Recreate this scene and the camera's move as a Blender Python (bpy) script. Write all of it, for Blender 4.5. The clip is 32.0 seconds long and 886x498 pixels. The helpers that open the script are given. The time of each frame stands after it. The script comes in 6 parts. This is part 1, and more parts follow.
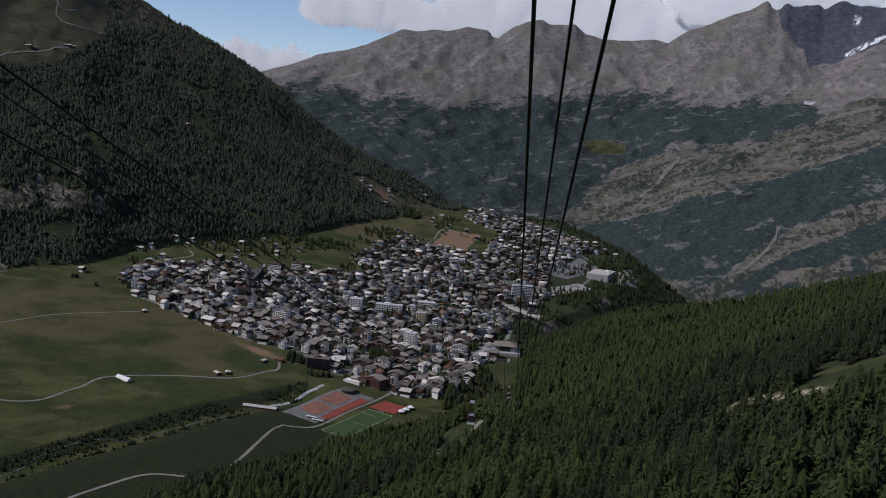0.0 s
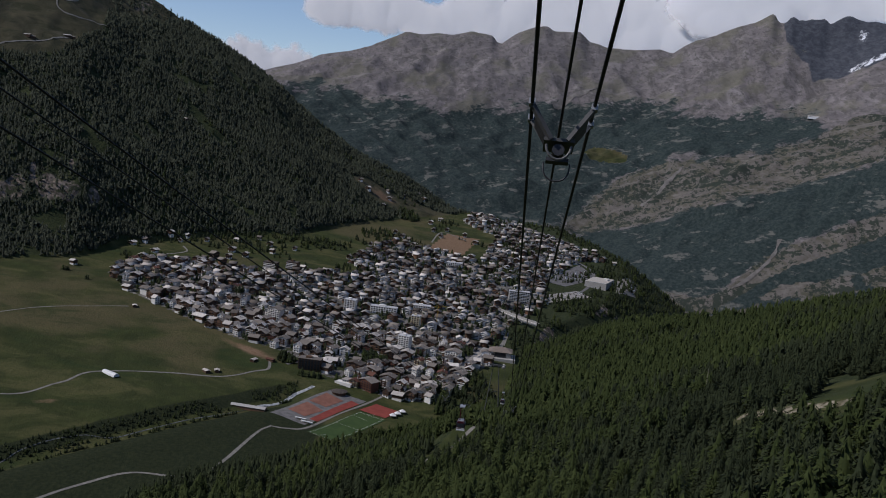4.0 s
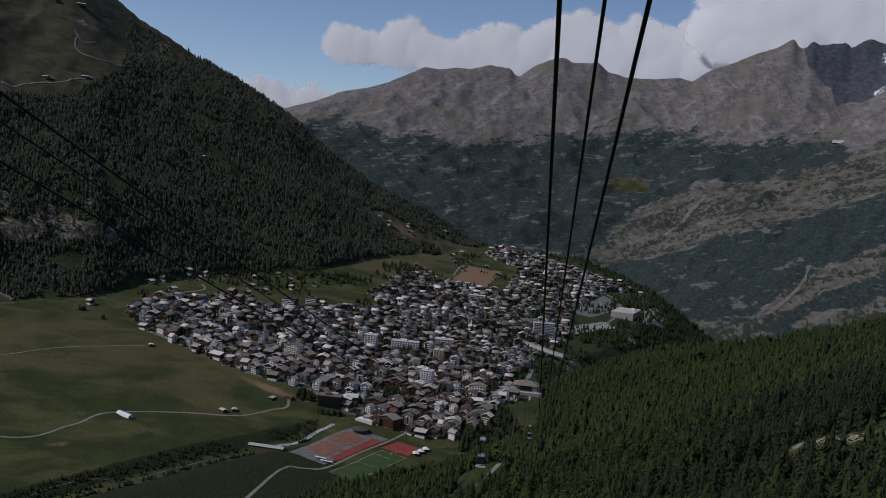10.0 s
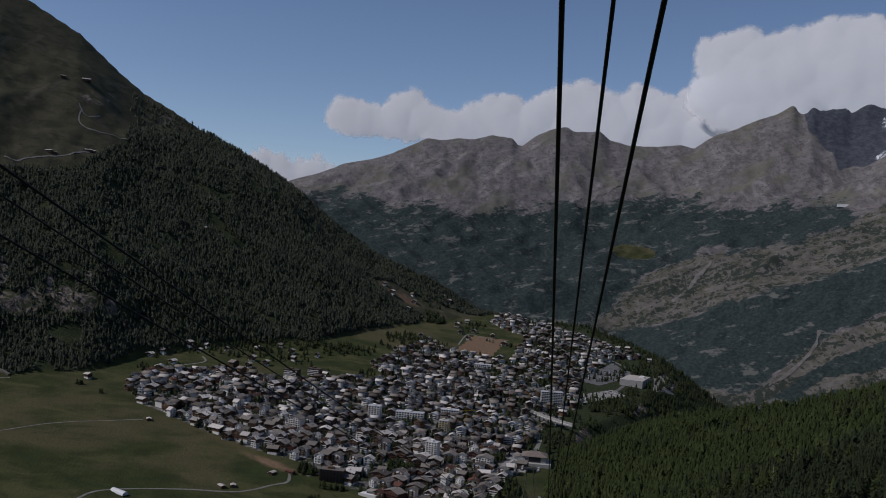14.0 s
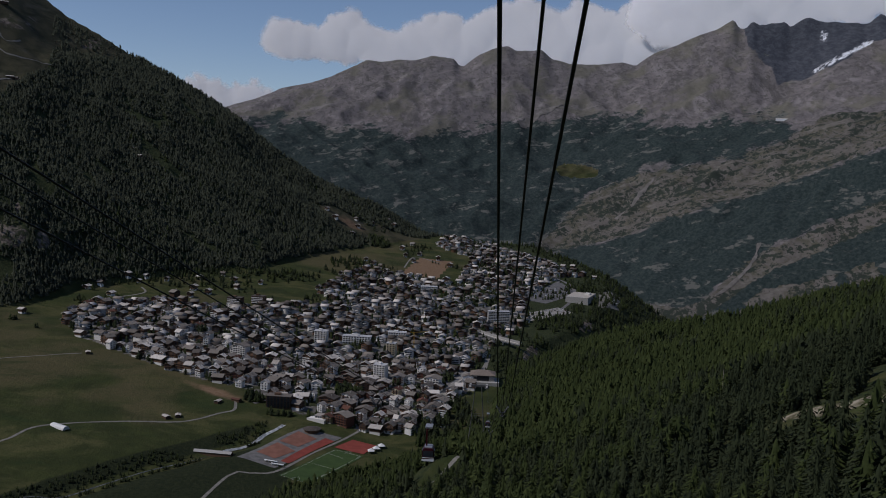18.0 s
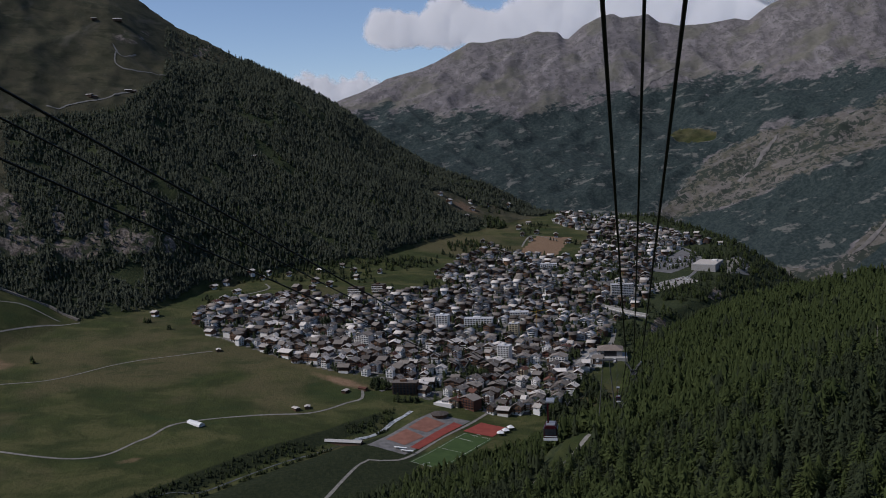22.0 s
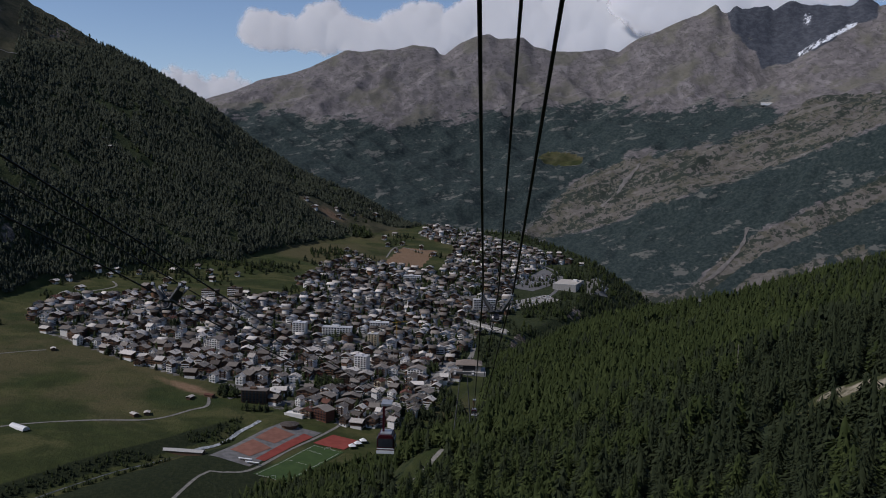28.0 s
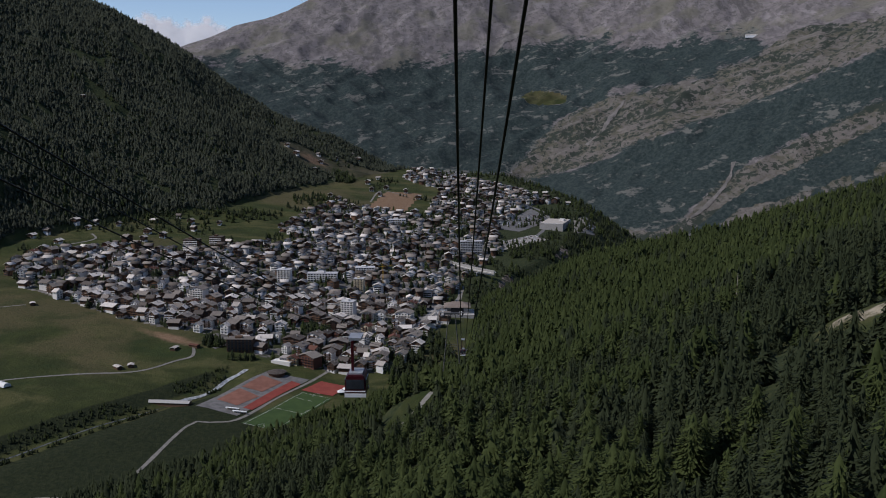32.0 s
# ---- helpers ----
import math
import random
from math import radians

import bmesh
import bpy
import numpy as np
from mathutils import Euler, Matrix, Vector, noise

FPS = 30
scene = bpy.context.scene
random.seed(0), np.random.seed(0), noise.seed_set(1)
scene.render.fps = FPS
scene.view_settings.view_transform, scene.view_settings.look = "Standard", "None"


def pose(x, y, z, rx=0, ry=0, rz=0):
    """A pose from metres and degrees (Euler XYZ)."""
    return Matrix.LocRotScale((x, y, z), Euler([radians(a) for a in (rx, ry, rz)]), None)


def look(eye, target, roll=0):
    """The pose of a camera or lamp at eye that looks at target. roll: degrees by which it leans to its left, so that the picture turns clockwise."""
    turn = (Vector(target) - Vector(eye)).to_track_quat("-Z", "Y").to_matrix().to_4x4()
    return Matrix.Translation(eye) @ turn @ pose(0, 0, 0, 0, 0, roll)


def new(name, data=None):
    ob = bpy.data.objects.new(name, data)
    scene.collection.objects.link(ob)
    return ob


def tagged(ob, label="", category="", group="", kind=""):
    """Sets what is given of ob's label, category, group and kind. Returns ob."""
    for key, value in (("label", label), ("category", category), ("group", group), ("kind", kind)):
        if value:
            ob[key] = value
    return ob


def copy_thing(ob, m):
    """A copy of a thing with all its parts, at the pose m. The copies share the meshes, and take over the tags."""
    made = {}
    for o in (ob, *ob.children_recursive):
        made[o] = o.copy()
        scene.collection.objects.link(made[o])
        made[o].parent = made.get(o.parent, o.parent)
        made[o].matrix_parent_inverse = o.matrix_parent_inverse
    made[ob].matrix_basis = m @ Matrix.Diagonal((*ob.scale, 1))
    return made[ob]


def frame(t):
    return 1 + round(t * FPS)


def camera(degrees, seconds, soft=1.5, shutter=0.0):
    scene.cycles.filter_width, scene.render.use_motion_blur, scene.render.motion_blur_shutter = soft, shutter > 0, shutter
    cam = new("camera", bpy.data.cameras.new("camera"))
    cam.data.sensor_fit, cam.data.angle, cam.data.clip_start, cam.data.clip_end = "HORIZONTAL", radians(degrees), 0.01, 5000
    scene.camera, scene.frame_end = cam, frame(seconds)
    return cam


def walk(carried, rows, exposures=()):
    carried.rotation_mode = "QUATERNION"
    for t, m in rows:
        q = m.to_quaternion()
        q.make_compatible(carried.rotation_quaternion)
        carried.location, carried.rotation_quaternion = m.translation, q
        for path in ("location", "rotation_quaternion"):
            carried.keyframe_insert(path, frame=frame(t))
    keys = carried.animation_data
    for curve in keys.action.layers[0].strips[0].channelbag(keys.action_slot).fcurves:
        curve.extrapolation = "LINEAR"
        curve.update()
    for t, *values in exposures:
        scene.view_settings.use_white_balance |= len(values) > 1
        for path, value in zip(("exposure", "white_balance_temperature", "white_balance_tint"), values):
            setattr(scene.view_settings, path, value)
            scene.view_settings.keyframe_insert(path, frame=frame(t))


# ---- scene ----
FOV = 51.13
PATH = [
    (0.0, 0.00, 0.00, 400.00, 82.28, -4.20, -1.60), (0.5, 0.38, 2.82, 399.07, 82.20, -3.66, -0.58),
    (1.0, 0.75, 5.64, 398.15, 82.09, -3.16, 1.29), (1.5, 1.13, 8.46, 397.22, 82.22, -2.96, 2.26),
    (2.0, 1.50, 11.28, 396.29, 82.14, -3.15, 1.55), (2.5, 1.88, 14.11, 395.36, 82.66, -3.89, -1.14),
    (4.5, 3.38, 25.39, 391.64, 82.58, -6.09, -1.25), (5.0, 3.75, 28.21, 390.71, 83.01, -5.77, -0.86),
    (5.5, 4.13, 31.04, 389.78, 83.62, -5.42, -0.67), (6.0, 4.51, 33.86, 388.85, 83.93, -5.10, 0.21),
    (6.5, 4.88, 36.68, 387.92, 85.14, -4.40, 3.71), (7.0, 5.26, 39.50, 386.98, 86.73, -4.28, 6.08),
    (7.5, 5.63, 42.32, 386.05, 87.09, -4.60, 5.68), (8.0, 6.01, 45.14, 385.11, 86.85, -4.96, 1.95),
    (8.5, 6.39, 47.97, 384.18, 85.68, -5.13, 0.57), (9.0, 6.76, 50.79, 383.24, 85.00, -5.00, 0.00),
    (9.5, 7.14, 53.61, 382.31, 84.97, -4.70, -0.17), (10.0, 7.51, 56.43, 381.37, 84.73, -4.45, -0.22),
    (10.5, 7.89, 59.25, 380.43, 84.78, -4.27, 0.10), (11.0, 8.27, 62.08, 379.50, 84.77, -4.24, -0.94),
    (11.5, 8.64, 64.90, 378.56, 84.67, -4.21, -1.53), (12.0, 9.02, 67.72, 377.62, 84.46, -4.29, -2.01),
    (12.5, 9.40, 70.54, 376.68, 84.50, -4.23, -1.89), (13.0, 9.77, 73.37, 375.74, 85.70, -3.92, 0.07),
    (13.5, 10.15, 76.19, 374.80, 87.58, -3.67, 0.68), (14.0, 10.52, 79.01, 373.86, 89.11, -3.67, 0.06),
    (14.5, 10.90, 81.83, 372.92, 89.31, -3.62, -1.19), (16.5, 12.41, 93.12, 369.14, 88.68, -1.00, -5.15),
    (17.0, 12.78, 95.95, 368.20, 85.99, -4.49, -5.69), (17.5, 13.16, 98.77, 367.25, 85.09, -4.55, -4.05),
    (18.0, 13.54, 101.59, 366.31, 84.66, -2.27, -3.42), (18.5, 13.92, 104.42, 365.36, 84.15, -1.25, -2.87),
    (19.0, 14.29, 107.24, 364.42, 82.79, -0.07, -1.50), (19.5, 14.67, 110.06, 363.47, 81.81, 0.72, -0.59),
    (20.0, 15.05, 112.88, 362.52, 81.56, 0.51, -0.47), (20.5, 15.42, 115.71, 361.57, 82.07, 0.66, -1.07),
    (21.0, 15.80, 118.53, 360.62, 82.90, 1.51, -0.28), (21.5, 16.18, 121.35, 359.67, 83.94, 2.46, 1.58),
    (22.0, 16.56, 124.18, 358.72, 83.62, 2.63, 3.40), (22.5, 16.93, 127.00, 357.77, 84.01, 1.72, 5.34),
    (23.0, 17.31, 129.82, 356.82, 84.62, 1.69, 6.81), (23.5, 17.69, 132.65, 355.87, 85.07, 1.61, 5.71),
    (24.0, 18.07, 135.47, 354.92, 85.16, 1.43, 4.98), (24.5, 18.44, 138.29, 353.97, 84.78, 1.07, 4.99),
    (26.5, 19.95, 149.59, 350.15, 84.20, 0.44, 4.50), (27.0, 20.33, 152.41, 349.19, 84.06, -0.96, 3.37),
    (27.5, 20.71, 155.24, 348.24, 84.97, -1.41, -1.27), (28.0, 21.09, 158.06, 347.28, 84.36, -1.37, -4.46),
    (28.5, 21.47, 160.88, 346.32, 82.32, -0.29, -4.24), (29.0, 21.84, 163.71, 345.37, 83.18, -0.19, -4.64),
    (29.5, 22.22, 166.53, 344.41, 83.07, 0.00, -6.04), (30.0, 22.60, 169.36, 343.45, 83.20, 0.05, -6.05),
    (30.5, 22.98, 172.18, 342.49, 82.55, 0.17, -6.00), (31.0, 23.36, 175.00, 341.53, 81.64, 0.17, -6.04),
    (31.5, 23.73, 177.83, 340.57, 81.20, 0.22, -5.97), (32.0, 24.11, 180.65, 339.61, 80.97, 0.18, -5.53),
]
cam = camera(FOV, 32.0, soft=1.0)
walk(cam, [(t, pose(x, y, z, rx, ry, rz)) for t, x, y, z, rx, ry, rz in PATH],
     exposures=[(t, e, 6130, 16) for t, e in ((0.0, -0.20), (5.0, -0.36), (7.0, -0.48), (9.0, -0.54), (12.0, -0.52), (14.0, -0.64), (16.5, -0.94),
                                                    (17.0, -0.94), (18.5, -0.50), (20.0, -0.18), (23.0, -0.30), (29.0, -0.36), (32.0, -0.14))])

# ---- daylight: afternoon sun from the west, clear sky ----
SUN_AZ, SUN_EL = -100.0, 46.0          # degrees from +y, and above the horizon
world = bpy.data.worlds.new("sky")
scene.world = world
world.use_nodes = True
wn = world.node_tree
wn.nodes.clear()
w_out = wn.nodes.new("ShaderNodeOutputWorld")
w_bg = wn.nodes.new("ShaderNodeBackground")
w_sky = wn.nodes.new("ShaderNodeTexSky")
w_sky.sky_type = "NISHITA"
w_sky.sun_disc = False
w_sky.sun_elevation = radians(SUN_EL)
w_sky.sun_rotation = radians(SUN_AZ)
w_sky.altitude = 1900
w_sky.air_density, w_sky.dust_density, w_sky.ozone_density = 0.9, 0.3, 1.0
w_bg.inputs["Strength"].default_value = 0.112
wn.links.new(w_sky.outputs[0], w_bg.inputs["Color"])
wn.links.new(w_bg.outputs[0], w_out.inputs["Surface"])
sun = new("sun", bpy.data.lights.new("sun", "SUN"))
sun.data.energy, sun.data.angle, sun.data.color = 3.2, radians(0.55), (1.0, 0.95, 0.87)
sa, se = radians(SUN_AZ), radians(SUN_EL)
sun.matrix_world = look((0, 0, 900), (-math.sin(sa) * math.cos(se) * 100, -math.cos(sa) * math.cos(se) * 100, 900 - math.sin(se) * 100))


# ---- node materials ----
class Nodes:
    """A small helper to write a node tree."""

    def __init__(self, name, rough=0.85, metal=0.0, spec=0.3):
        self.mat = bpy.data.materials.new(name)
        self.mat.use_nodes = True
        self.tree = self.mat.node_tree
        self.tree.nodes.clear()
        self.out = self.add("ShaderNodeOutputMaterial")
        self.bsdf = self.add("ShaderNodeBsdfPrincipled")
        self.put(self.bsdf, "Roughness", rough)
        self.put(self.bsdf, "Metallic", metal)
        self.put(self.bsdf, "Specular IOR Level", spec)
        self.tree.links.new(self.bsdf.outputs[0], self.out.inputs["Surface"])

    def add(self, kind):
        return self.tree.nodes.new(kind)

    def put(self, node, key, value):
        if isinstance(value, bpy.types.NodeSocket):
            self.tree.links.new(value, node.inputs[key])
        elif isinstance(value, tuple) and len(value) == 3 and node.inputs[key].type == "RGBA":
            node.inputs[key].default_value = (*value, 1)
        else:
            node.inputs[key].default_value = value

    def coords(self, scale=1.0):
        g = self.add("ShaderNodeNewGeometry")
        if scale == 1.0:
            return g.outputs["Position"]
        m = self.add("ShaderNodeVectorMath")
        m.operation = "MULTIPLY"
        self.put(m, 0, g.outputs["Position"])
        m.inputs[1].default_value = scale if isinstance(scale, tuple) else (scale,) * 3
        return m.outputs[0]

    def slanted(self, along, across, degrees):
        """Coordinates drawn out along a line that climbs to the east."""
        c, s = math.cos(radians(degrees)), math.sin(radians(degrees))
        out = self.add("ShaderNodeCombineXYZ")
        for key, axis in (("X", (c * along, 0.3 * along, s * along)), ("Y", (-s * across, 0.15 * across, c * across))):
            m = self.add("ShaderNodeVectorMath")
            m.operation = "DOT_PRODUCT"
            self.put(m, 0, self.coords())
            m.inputs[1].default_value = axis
            self.put(out, key, m.outputs["Value"])
        return out.outputs[0]

    def noise(self, scale, detail=4.0, rough=0.55, vec=None, distort=0.0):
        n = self.add("ShaderNodeTexNoise")
        self.put(n, "Vector", vec if vec is not None else self.coords())
        self.put(n, "Scale", scale)
        self.put(n, "Detail", detail)
        self.put(n, "Roughness", rough)
        self.put(n, "Distortion", distort)
        return n.outputs[0]

    def ramp(self, value, lo, hi, a=0.0, b=1.0):
        m = self.add("ShaderNodeMapRange")
        m.interpolation_type = "SMOOTHSTEP"
        self.put(m, "Value", value)
        for k, v in (("From Min", lo), ("From Max", hi), ("To Min", a), ("To Max", b)):
            self.put(m, k, v)
        return m.outputs[0]

    def math(self, op, a, b=0.0):
        m = self.add("ShaderNodeMath")
        m.operation = op
        self.put(m, 0, a)
        self.put(m, 1, b)
        return m.outputs[0]

    def mix(self, f, a, b):
        m = self.add("ShaderNodeMix")
        m.data_type = "RGBA"
        self.put(m, 0, f)
        self.put(m, 6, a)
        self.put(m, 7, b)
        return m.outputs[2]

    def attr(self, name):
        a = self.add("ShaderNodeAttribute")
        a.attribute_name = name
        return a.outputs["Fac"]

    def rand(self):
        return self.add("ShaderNodeObjectInfo").outputs["Random"]

    def color(self, value):
        self.put(self.bsdf, "Base Color", value)
        return self

    def bump(self, height, strength=0.3, dist=0.5):
        b = self.add("ShaderNodeBump")
        self.put(b, "Height", height)
        self.put(b, "Strength", strength)
        self.put(b, "Distance", dist)
        self.put(self.bsdf, "Normal", b.outputs[0])
        return self


def simple(name, a, b, scale=1.0, rough=0.85, metal=0.0, by_object=0.5, spec=0.3, c=None):
    """Two tones mixed by noise and, from object to object, by its random number."""
    n = Nodes(name, rough, metal, spec)
    g = n.ramp(n.noise(scale, 5), 0.3, 0.7)
    f = n.math("ADD", n.math("MULTIPLY", g, 1 - by_object), n.math("MULTIPLY", n.rand(), by_object))
    col = n.mix(f, a, b)
    if c:
        col = n.mix(n.ramp(n.noise(scale * 6, 3), 0.55, 0.75, 0, 0.6), col, c)
    n.color(col)
    n.bump(n.noise(scale * 4, 4), 0.25, 0.05)
    return n.mat


def ground_material():
    n = Nodes("ground", 0.95, spec=0.15)
    big, mid, fine = n.noise(0.0045, 5), n.noise(0.03, 6, 0.6), n.noise(0.25, 6, 0.65)
    streak = n.noise(0.02, 5, 0.6, n.coords((1.0, 0.35, 0.8)), 0.6)
    # meadow: greens, dry patches
    blot = n.noise(0.011, 5, 0.62, n.coords((1.0, 1.8, 1.0)), 0.5)
    meadow = n.mix(n.ramp(mid, 0.35, 0.7), (0.031, 0.039, 0.012), (0.051, 0.060, 0.018))
    meadow = n.mix(n.ramp(blot, 0.48, 0.64, 0.0, 0.75), meadow, (0.092, 0.088, 0.034))
    meadow = n.mix(n.ramp(big, 0.5, 0.62, 0.0, 0.8), meadow, (0.098, 0.082, 0.040))
    meadow = n.mix(n.ramp(blot, 0.44, 0.33, 0.0, 0.6), meadow, (0.024, 0.040, 0.012))
    meadow = n.mix(n.ramp(fine, 0.4, 0.75, 0.0, 0.45), meadow, (0.030, 0.042, 0.014))
    # alpine turf
    turf = n.mix(n.ramp(mid, 0.35, 0.65), (0.052, 0.051, 0.028), (0.080, 0.071, 0.041))
    turf = n.mix(n.ramp(n.noise(0.02, 6, 0.65, n.coords((0.6, 0.6, 2.4)), 0.6), 0.5, 0.64, 0.0, 0.8), turf, (0.032, 0.036, 0.018))
    turf = n.mix(n.ramp(streak, 0.56, 0.7, 0.0, 0.6), turf, (0.115, 0.103, 0.075))
    turf = n.mix(n.ramp(n.noise(0.12, 5, 0.7), 0.62, 0.7, 0.0, 0.3), turf, (0.13, 0.12, 0.105))
    # dark green: cloud shade painted on the lower meadow, also scrub on the bank
    shade_scrub_green = n.mix(n.ramp(fine, 0.35, 0.7), (0.014, 0.020, 0.008), (0.030, 0.036, 0.015))
    # forest floor
    floor_ = n.mix(n.ramp(fine, 0.35, 0.65), (0.020, 0.030, 0.012), (0.048, 0.055, 0.022))
    # rock and scree: gullies down the fall line, slanting beds, boulder fields
    grain = n.noise(0.05, 7, 0.68, n.coords((1.0, 0.5, 1.3)), 0.3)
    gully = n.noise(0.013, 6, 0.64, n.coords((1.0, 0.4, 0.5)), 1.3)
    strata = n.noise(1.0, 6, 0.62, n.slanted(0.006, 0.024, 20), 0.7)
    # greyed towards purple: haze of the distance is put into the rock colour
    rock = n.mix(n.ramp(mid, 0.3, 0.7), (0.132, 0.119, 0.118), (0.186, 0.166, 0.162))
    rock = n.mix(n.ramp(gully, 0.54, 0.66, 0.0, 0.6), rock, (0.27, 0.246, 0.238))
    rock = n.mix(n.ramp(gully, 0.46, 0.36, 0.0, 0.7), rock, (0.092, 0.086, 0.080))
    rock = n.mix(n.ramp(grain, 0.48, 0.62, 0.0, 0.75), rock, (0.082, 0.078, 0.070))
    rock = n.mix(n.ramp(n.noise(0.006, 5, 0.6), 0.48, 0.62, 0.0, 0.6), rock, (0.140, 0.133, 0.095))
    rock = n.mix(n.ramp(strata, 0.57, 0.68, 0.0, 0.4), rock, (0.26, 0.24, 0.225))
    # rock of the shadowed cirque face: its shade is put into the darker colour
    shaded_rock = n.mix(n.ramp(grain, 0.35, 0.7), (0.045, 0.050, 0.062), (0.084, 0.089, 0.102))
    # bare earth
    soil = n.mix(n.ramp(fine, 0.3, 0.7), (0.17, 0.105, 0.06), (0.24, 0.16, 0.10))
    sand = n.mix(n.ramp(fine, 0.35, 0.65), (0.10, 0.09, 0.05), (0.36, 0.31, 0.225))
    # far woods, with slanting clearings; distance haze is mixed in as a bluish cast
    w1 = n.noise(0.012, 8, 0.68)
    w2 = n.noise(0.05, 5, 0.65, n.coords((1.0, 0.6, 1.8)), 0.3)
    glade = n.noise(1.0, 5, 0.6, n.slanted(0.010, 0.034, 14), 0.9)
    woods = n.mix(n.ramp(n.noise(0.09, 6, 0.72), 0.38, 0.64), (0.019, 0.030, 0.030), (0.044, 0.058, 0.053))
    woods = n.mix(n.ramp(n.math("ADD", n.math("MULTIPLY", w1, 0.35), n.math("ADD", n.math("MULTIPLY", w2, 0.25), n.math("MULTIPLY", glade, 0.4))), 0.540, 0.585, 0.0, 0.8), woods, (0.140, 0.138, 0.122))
    # slope with scattered trees
    w3 = n.noise(0.018, 6, 0.62, n.coords((1.0, 0.7, 1.4)), 0.5)
    bush = n.noise(0.055, 6, 0.72, n.coords((1.0, 0.8, 1.1)), 0.4)
    heath = n.mix(n.ramp(w3, 0.38, 0.62), (0.080, 0.076, 0.054), (0.128, 0.115, 0.102))
    scrub = n.mix(n.ramp(grain, 0.45, 0.65, 0.0, 0.6), heath, (0.168, 0.152, 0.136))
    scrub = n.mix(n.ramp(n.math("ADD", n.math("MULTIPLY", bush, 0.6), n.math("MULTIPLY", strata, 0.4)), 0.495, 0.525, 0.0, 0.95), scrub, (0.030, 0.039, 0.030))
    scrub = n.mix(n.ramp(strata, 0.40, 0.33, 0.0, 0.45), scrub, (0.20, 0.182, 0.165))
    crack = n.noise(0.09, 6, 0.7, n.coords((1.0, 1.0, 0.45)), 0.8)
    crag = n.mix(n.ramp(crack, 0.36, 0.62), (0.050, 0.042, 0.034), (0.250, 0.205, 0.165))
    crag = n.mix(n.ramp(n.noise(0.05, 6, 0.68), 0.50, 0.58), crag, (0.042, 0.048, 0.025))
    col = meadow
    yard = n.mix(n.ramp(n.noise(0.05, 5, 0.6), 0.40, 0.56), (0.115, 0.108, 0.100), (0.205, 0.192, 0.175))
    yard = n.mix(n.ramp(n.noise(0.04, 5, 0.65, n.coords((1.0, 1.3, 1.0))), 0.50, 0.56), yard, (0.040, 0.046, 0.020))
    for name, c in (("yard", yard), ("shade_scrub_green", shade_scrub_green), ("turf", turf), ("forest", floor_), ("rock", rock), ("scrub", scrub), ("shaded_rock", shaded_rock), ("soil", soil), ("sand", sand), ("crag", crag), ("woods", woods)):
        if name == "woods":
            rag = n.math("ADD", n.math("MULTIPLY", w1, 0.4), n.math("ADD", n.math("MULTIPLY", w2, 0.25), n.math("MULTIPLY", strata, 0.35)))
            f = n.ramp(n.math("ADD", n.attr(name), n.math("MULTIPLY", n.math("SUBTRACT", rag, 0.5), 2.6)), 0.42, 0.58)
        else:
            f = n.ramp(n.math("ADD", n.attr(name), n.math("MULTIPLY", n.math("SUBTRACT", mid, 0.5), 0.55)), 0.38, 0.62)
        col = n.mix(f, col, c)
    snow = n.ramp(n.math("MULTIPLY", n.attr("snow"), n.noise(0.05, 8, 0.8)), 0.26, 0.32)
    col = n.mix(snow, col, (0.75, 0.77, 0.8))
    n.color(col)
    n.bump(n.math("ADD", fine, n.math("MULTIPLY", mid, 1.3)), 0.5, 3.0)
    return n.mat


def foliage(name, dark, light, rough=0.8):
    """Needles and leaves: matt, and letting some light through."""
    n = Nodes(name, rough, spec=0.12)
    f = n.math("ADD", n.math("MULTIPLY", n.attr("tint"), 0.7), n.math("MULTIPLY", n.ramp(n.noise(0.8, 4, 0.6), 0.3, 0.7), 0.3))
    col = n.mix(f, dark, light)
    n.color(col)
    t, m = n.add("ShaderNodeBsdfTranslucent"), n.add("ShaderNodeMixShader")
    n.put(t, "Color", col)
    m.inputs[0].default_value = 0.3
    n.tree.links.new(n.bsdf.outputs[0], m.inputs[1])
    n.tree.links.new(t.outputs[0], m.inputs[2])
    n.tree.links.new(m.outputs[0], n.out.inputs["Surface"])
    return n.mat


M_GROUND = ground_material()
M_LARCH = foliage("larch_needles", (0.029, 0.042, 0.013), (0.078, 0.098, 0.031))
M_SPRUCE = foliage("spruce_needles", (0.025, 0.034, 0.016), (0.058, 0.071, 0.033))
M_PINE = foliage("mountain_pine_needles", (0.052, 0.060, 0.042), (0.090, 0.101, 0.066))
M_LEAF = foliage("leaves", (0.035, 0.06, 0.015), (0.085, 0.12, 0.03))
M_BARK = simple("bark", (0.06, 0.045, 0.035), (0.13, 0.10, 0.08), 3.0)
M_WOOD = simple("weathered_larch_wood", (0.045, 0.026, 0.017), (0.20, 0.120, 0.075), 0.8, by_object=0.75)
M_PLASTER = simple("lime_plaster", (0.66, 0.63, 0.58), (0.86, 0.84, 0.80), 0.3, by_object=0.7)
M_SLATE = simple("stone_slab_roof", (0.055, 0.044, 0.036), (0.27, 0.235, 0.20), 0.5, by_object=0.8, c=(0.07, 0.06, 0.053))
M_METAL_ROOF = simple("pale_metal_roof", (0.42, 0.42, 0.42), (0.62, 0.61, 0.60), 0.2, rough=0.5, by_object=0.6)
M_CONCRETE = simple("concrete", (0.30, 0.29, 0.27), (0.45, 0.43, 0.40), 0.4)
M_ROAD = simple("pale_gravel_road", (0.15, 0.142, 0.122), (0.25, 0.235, 0.205), 0.2, by_object=0.1)
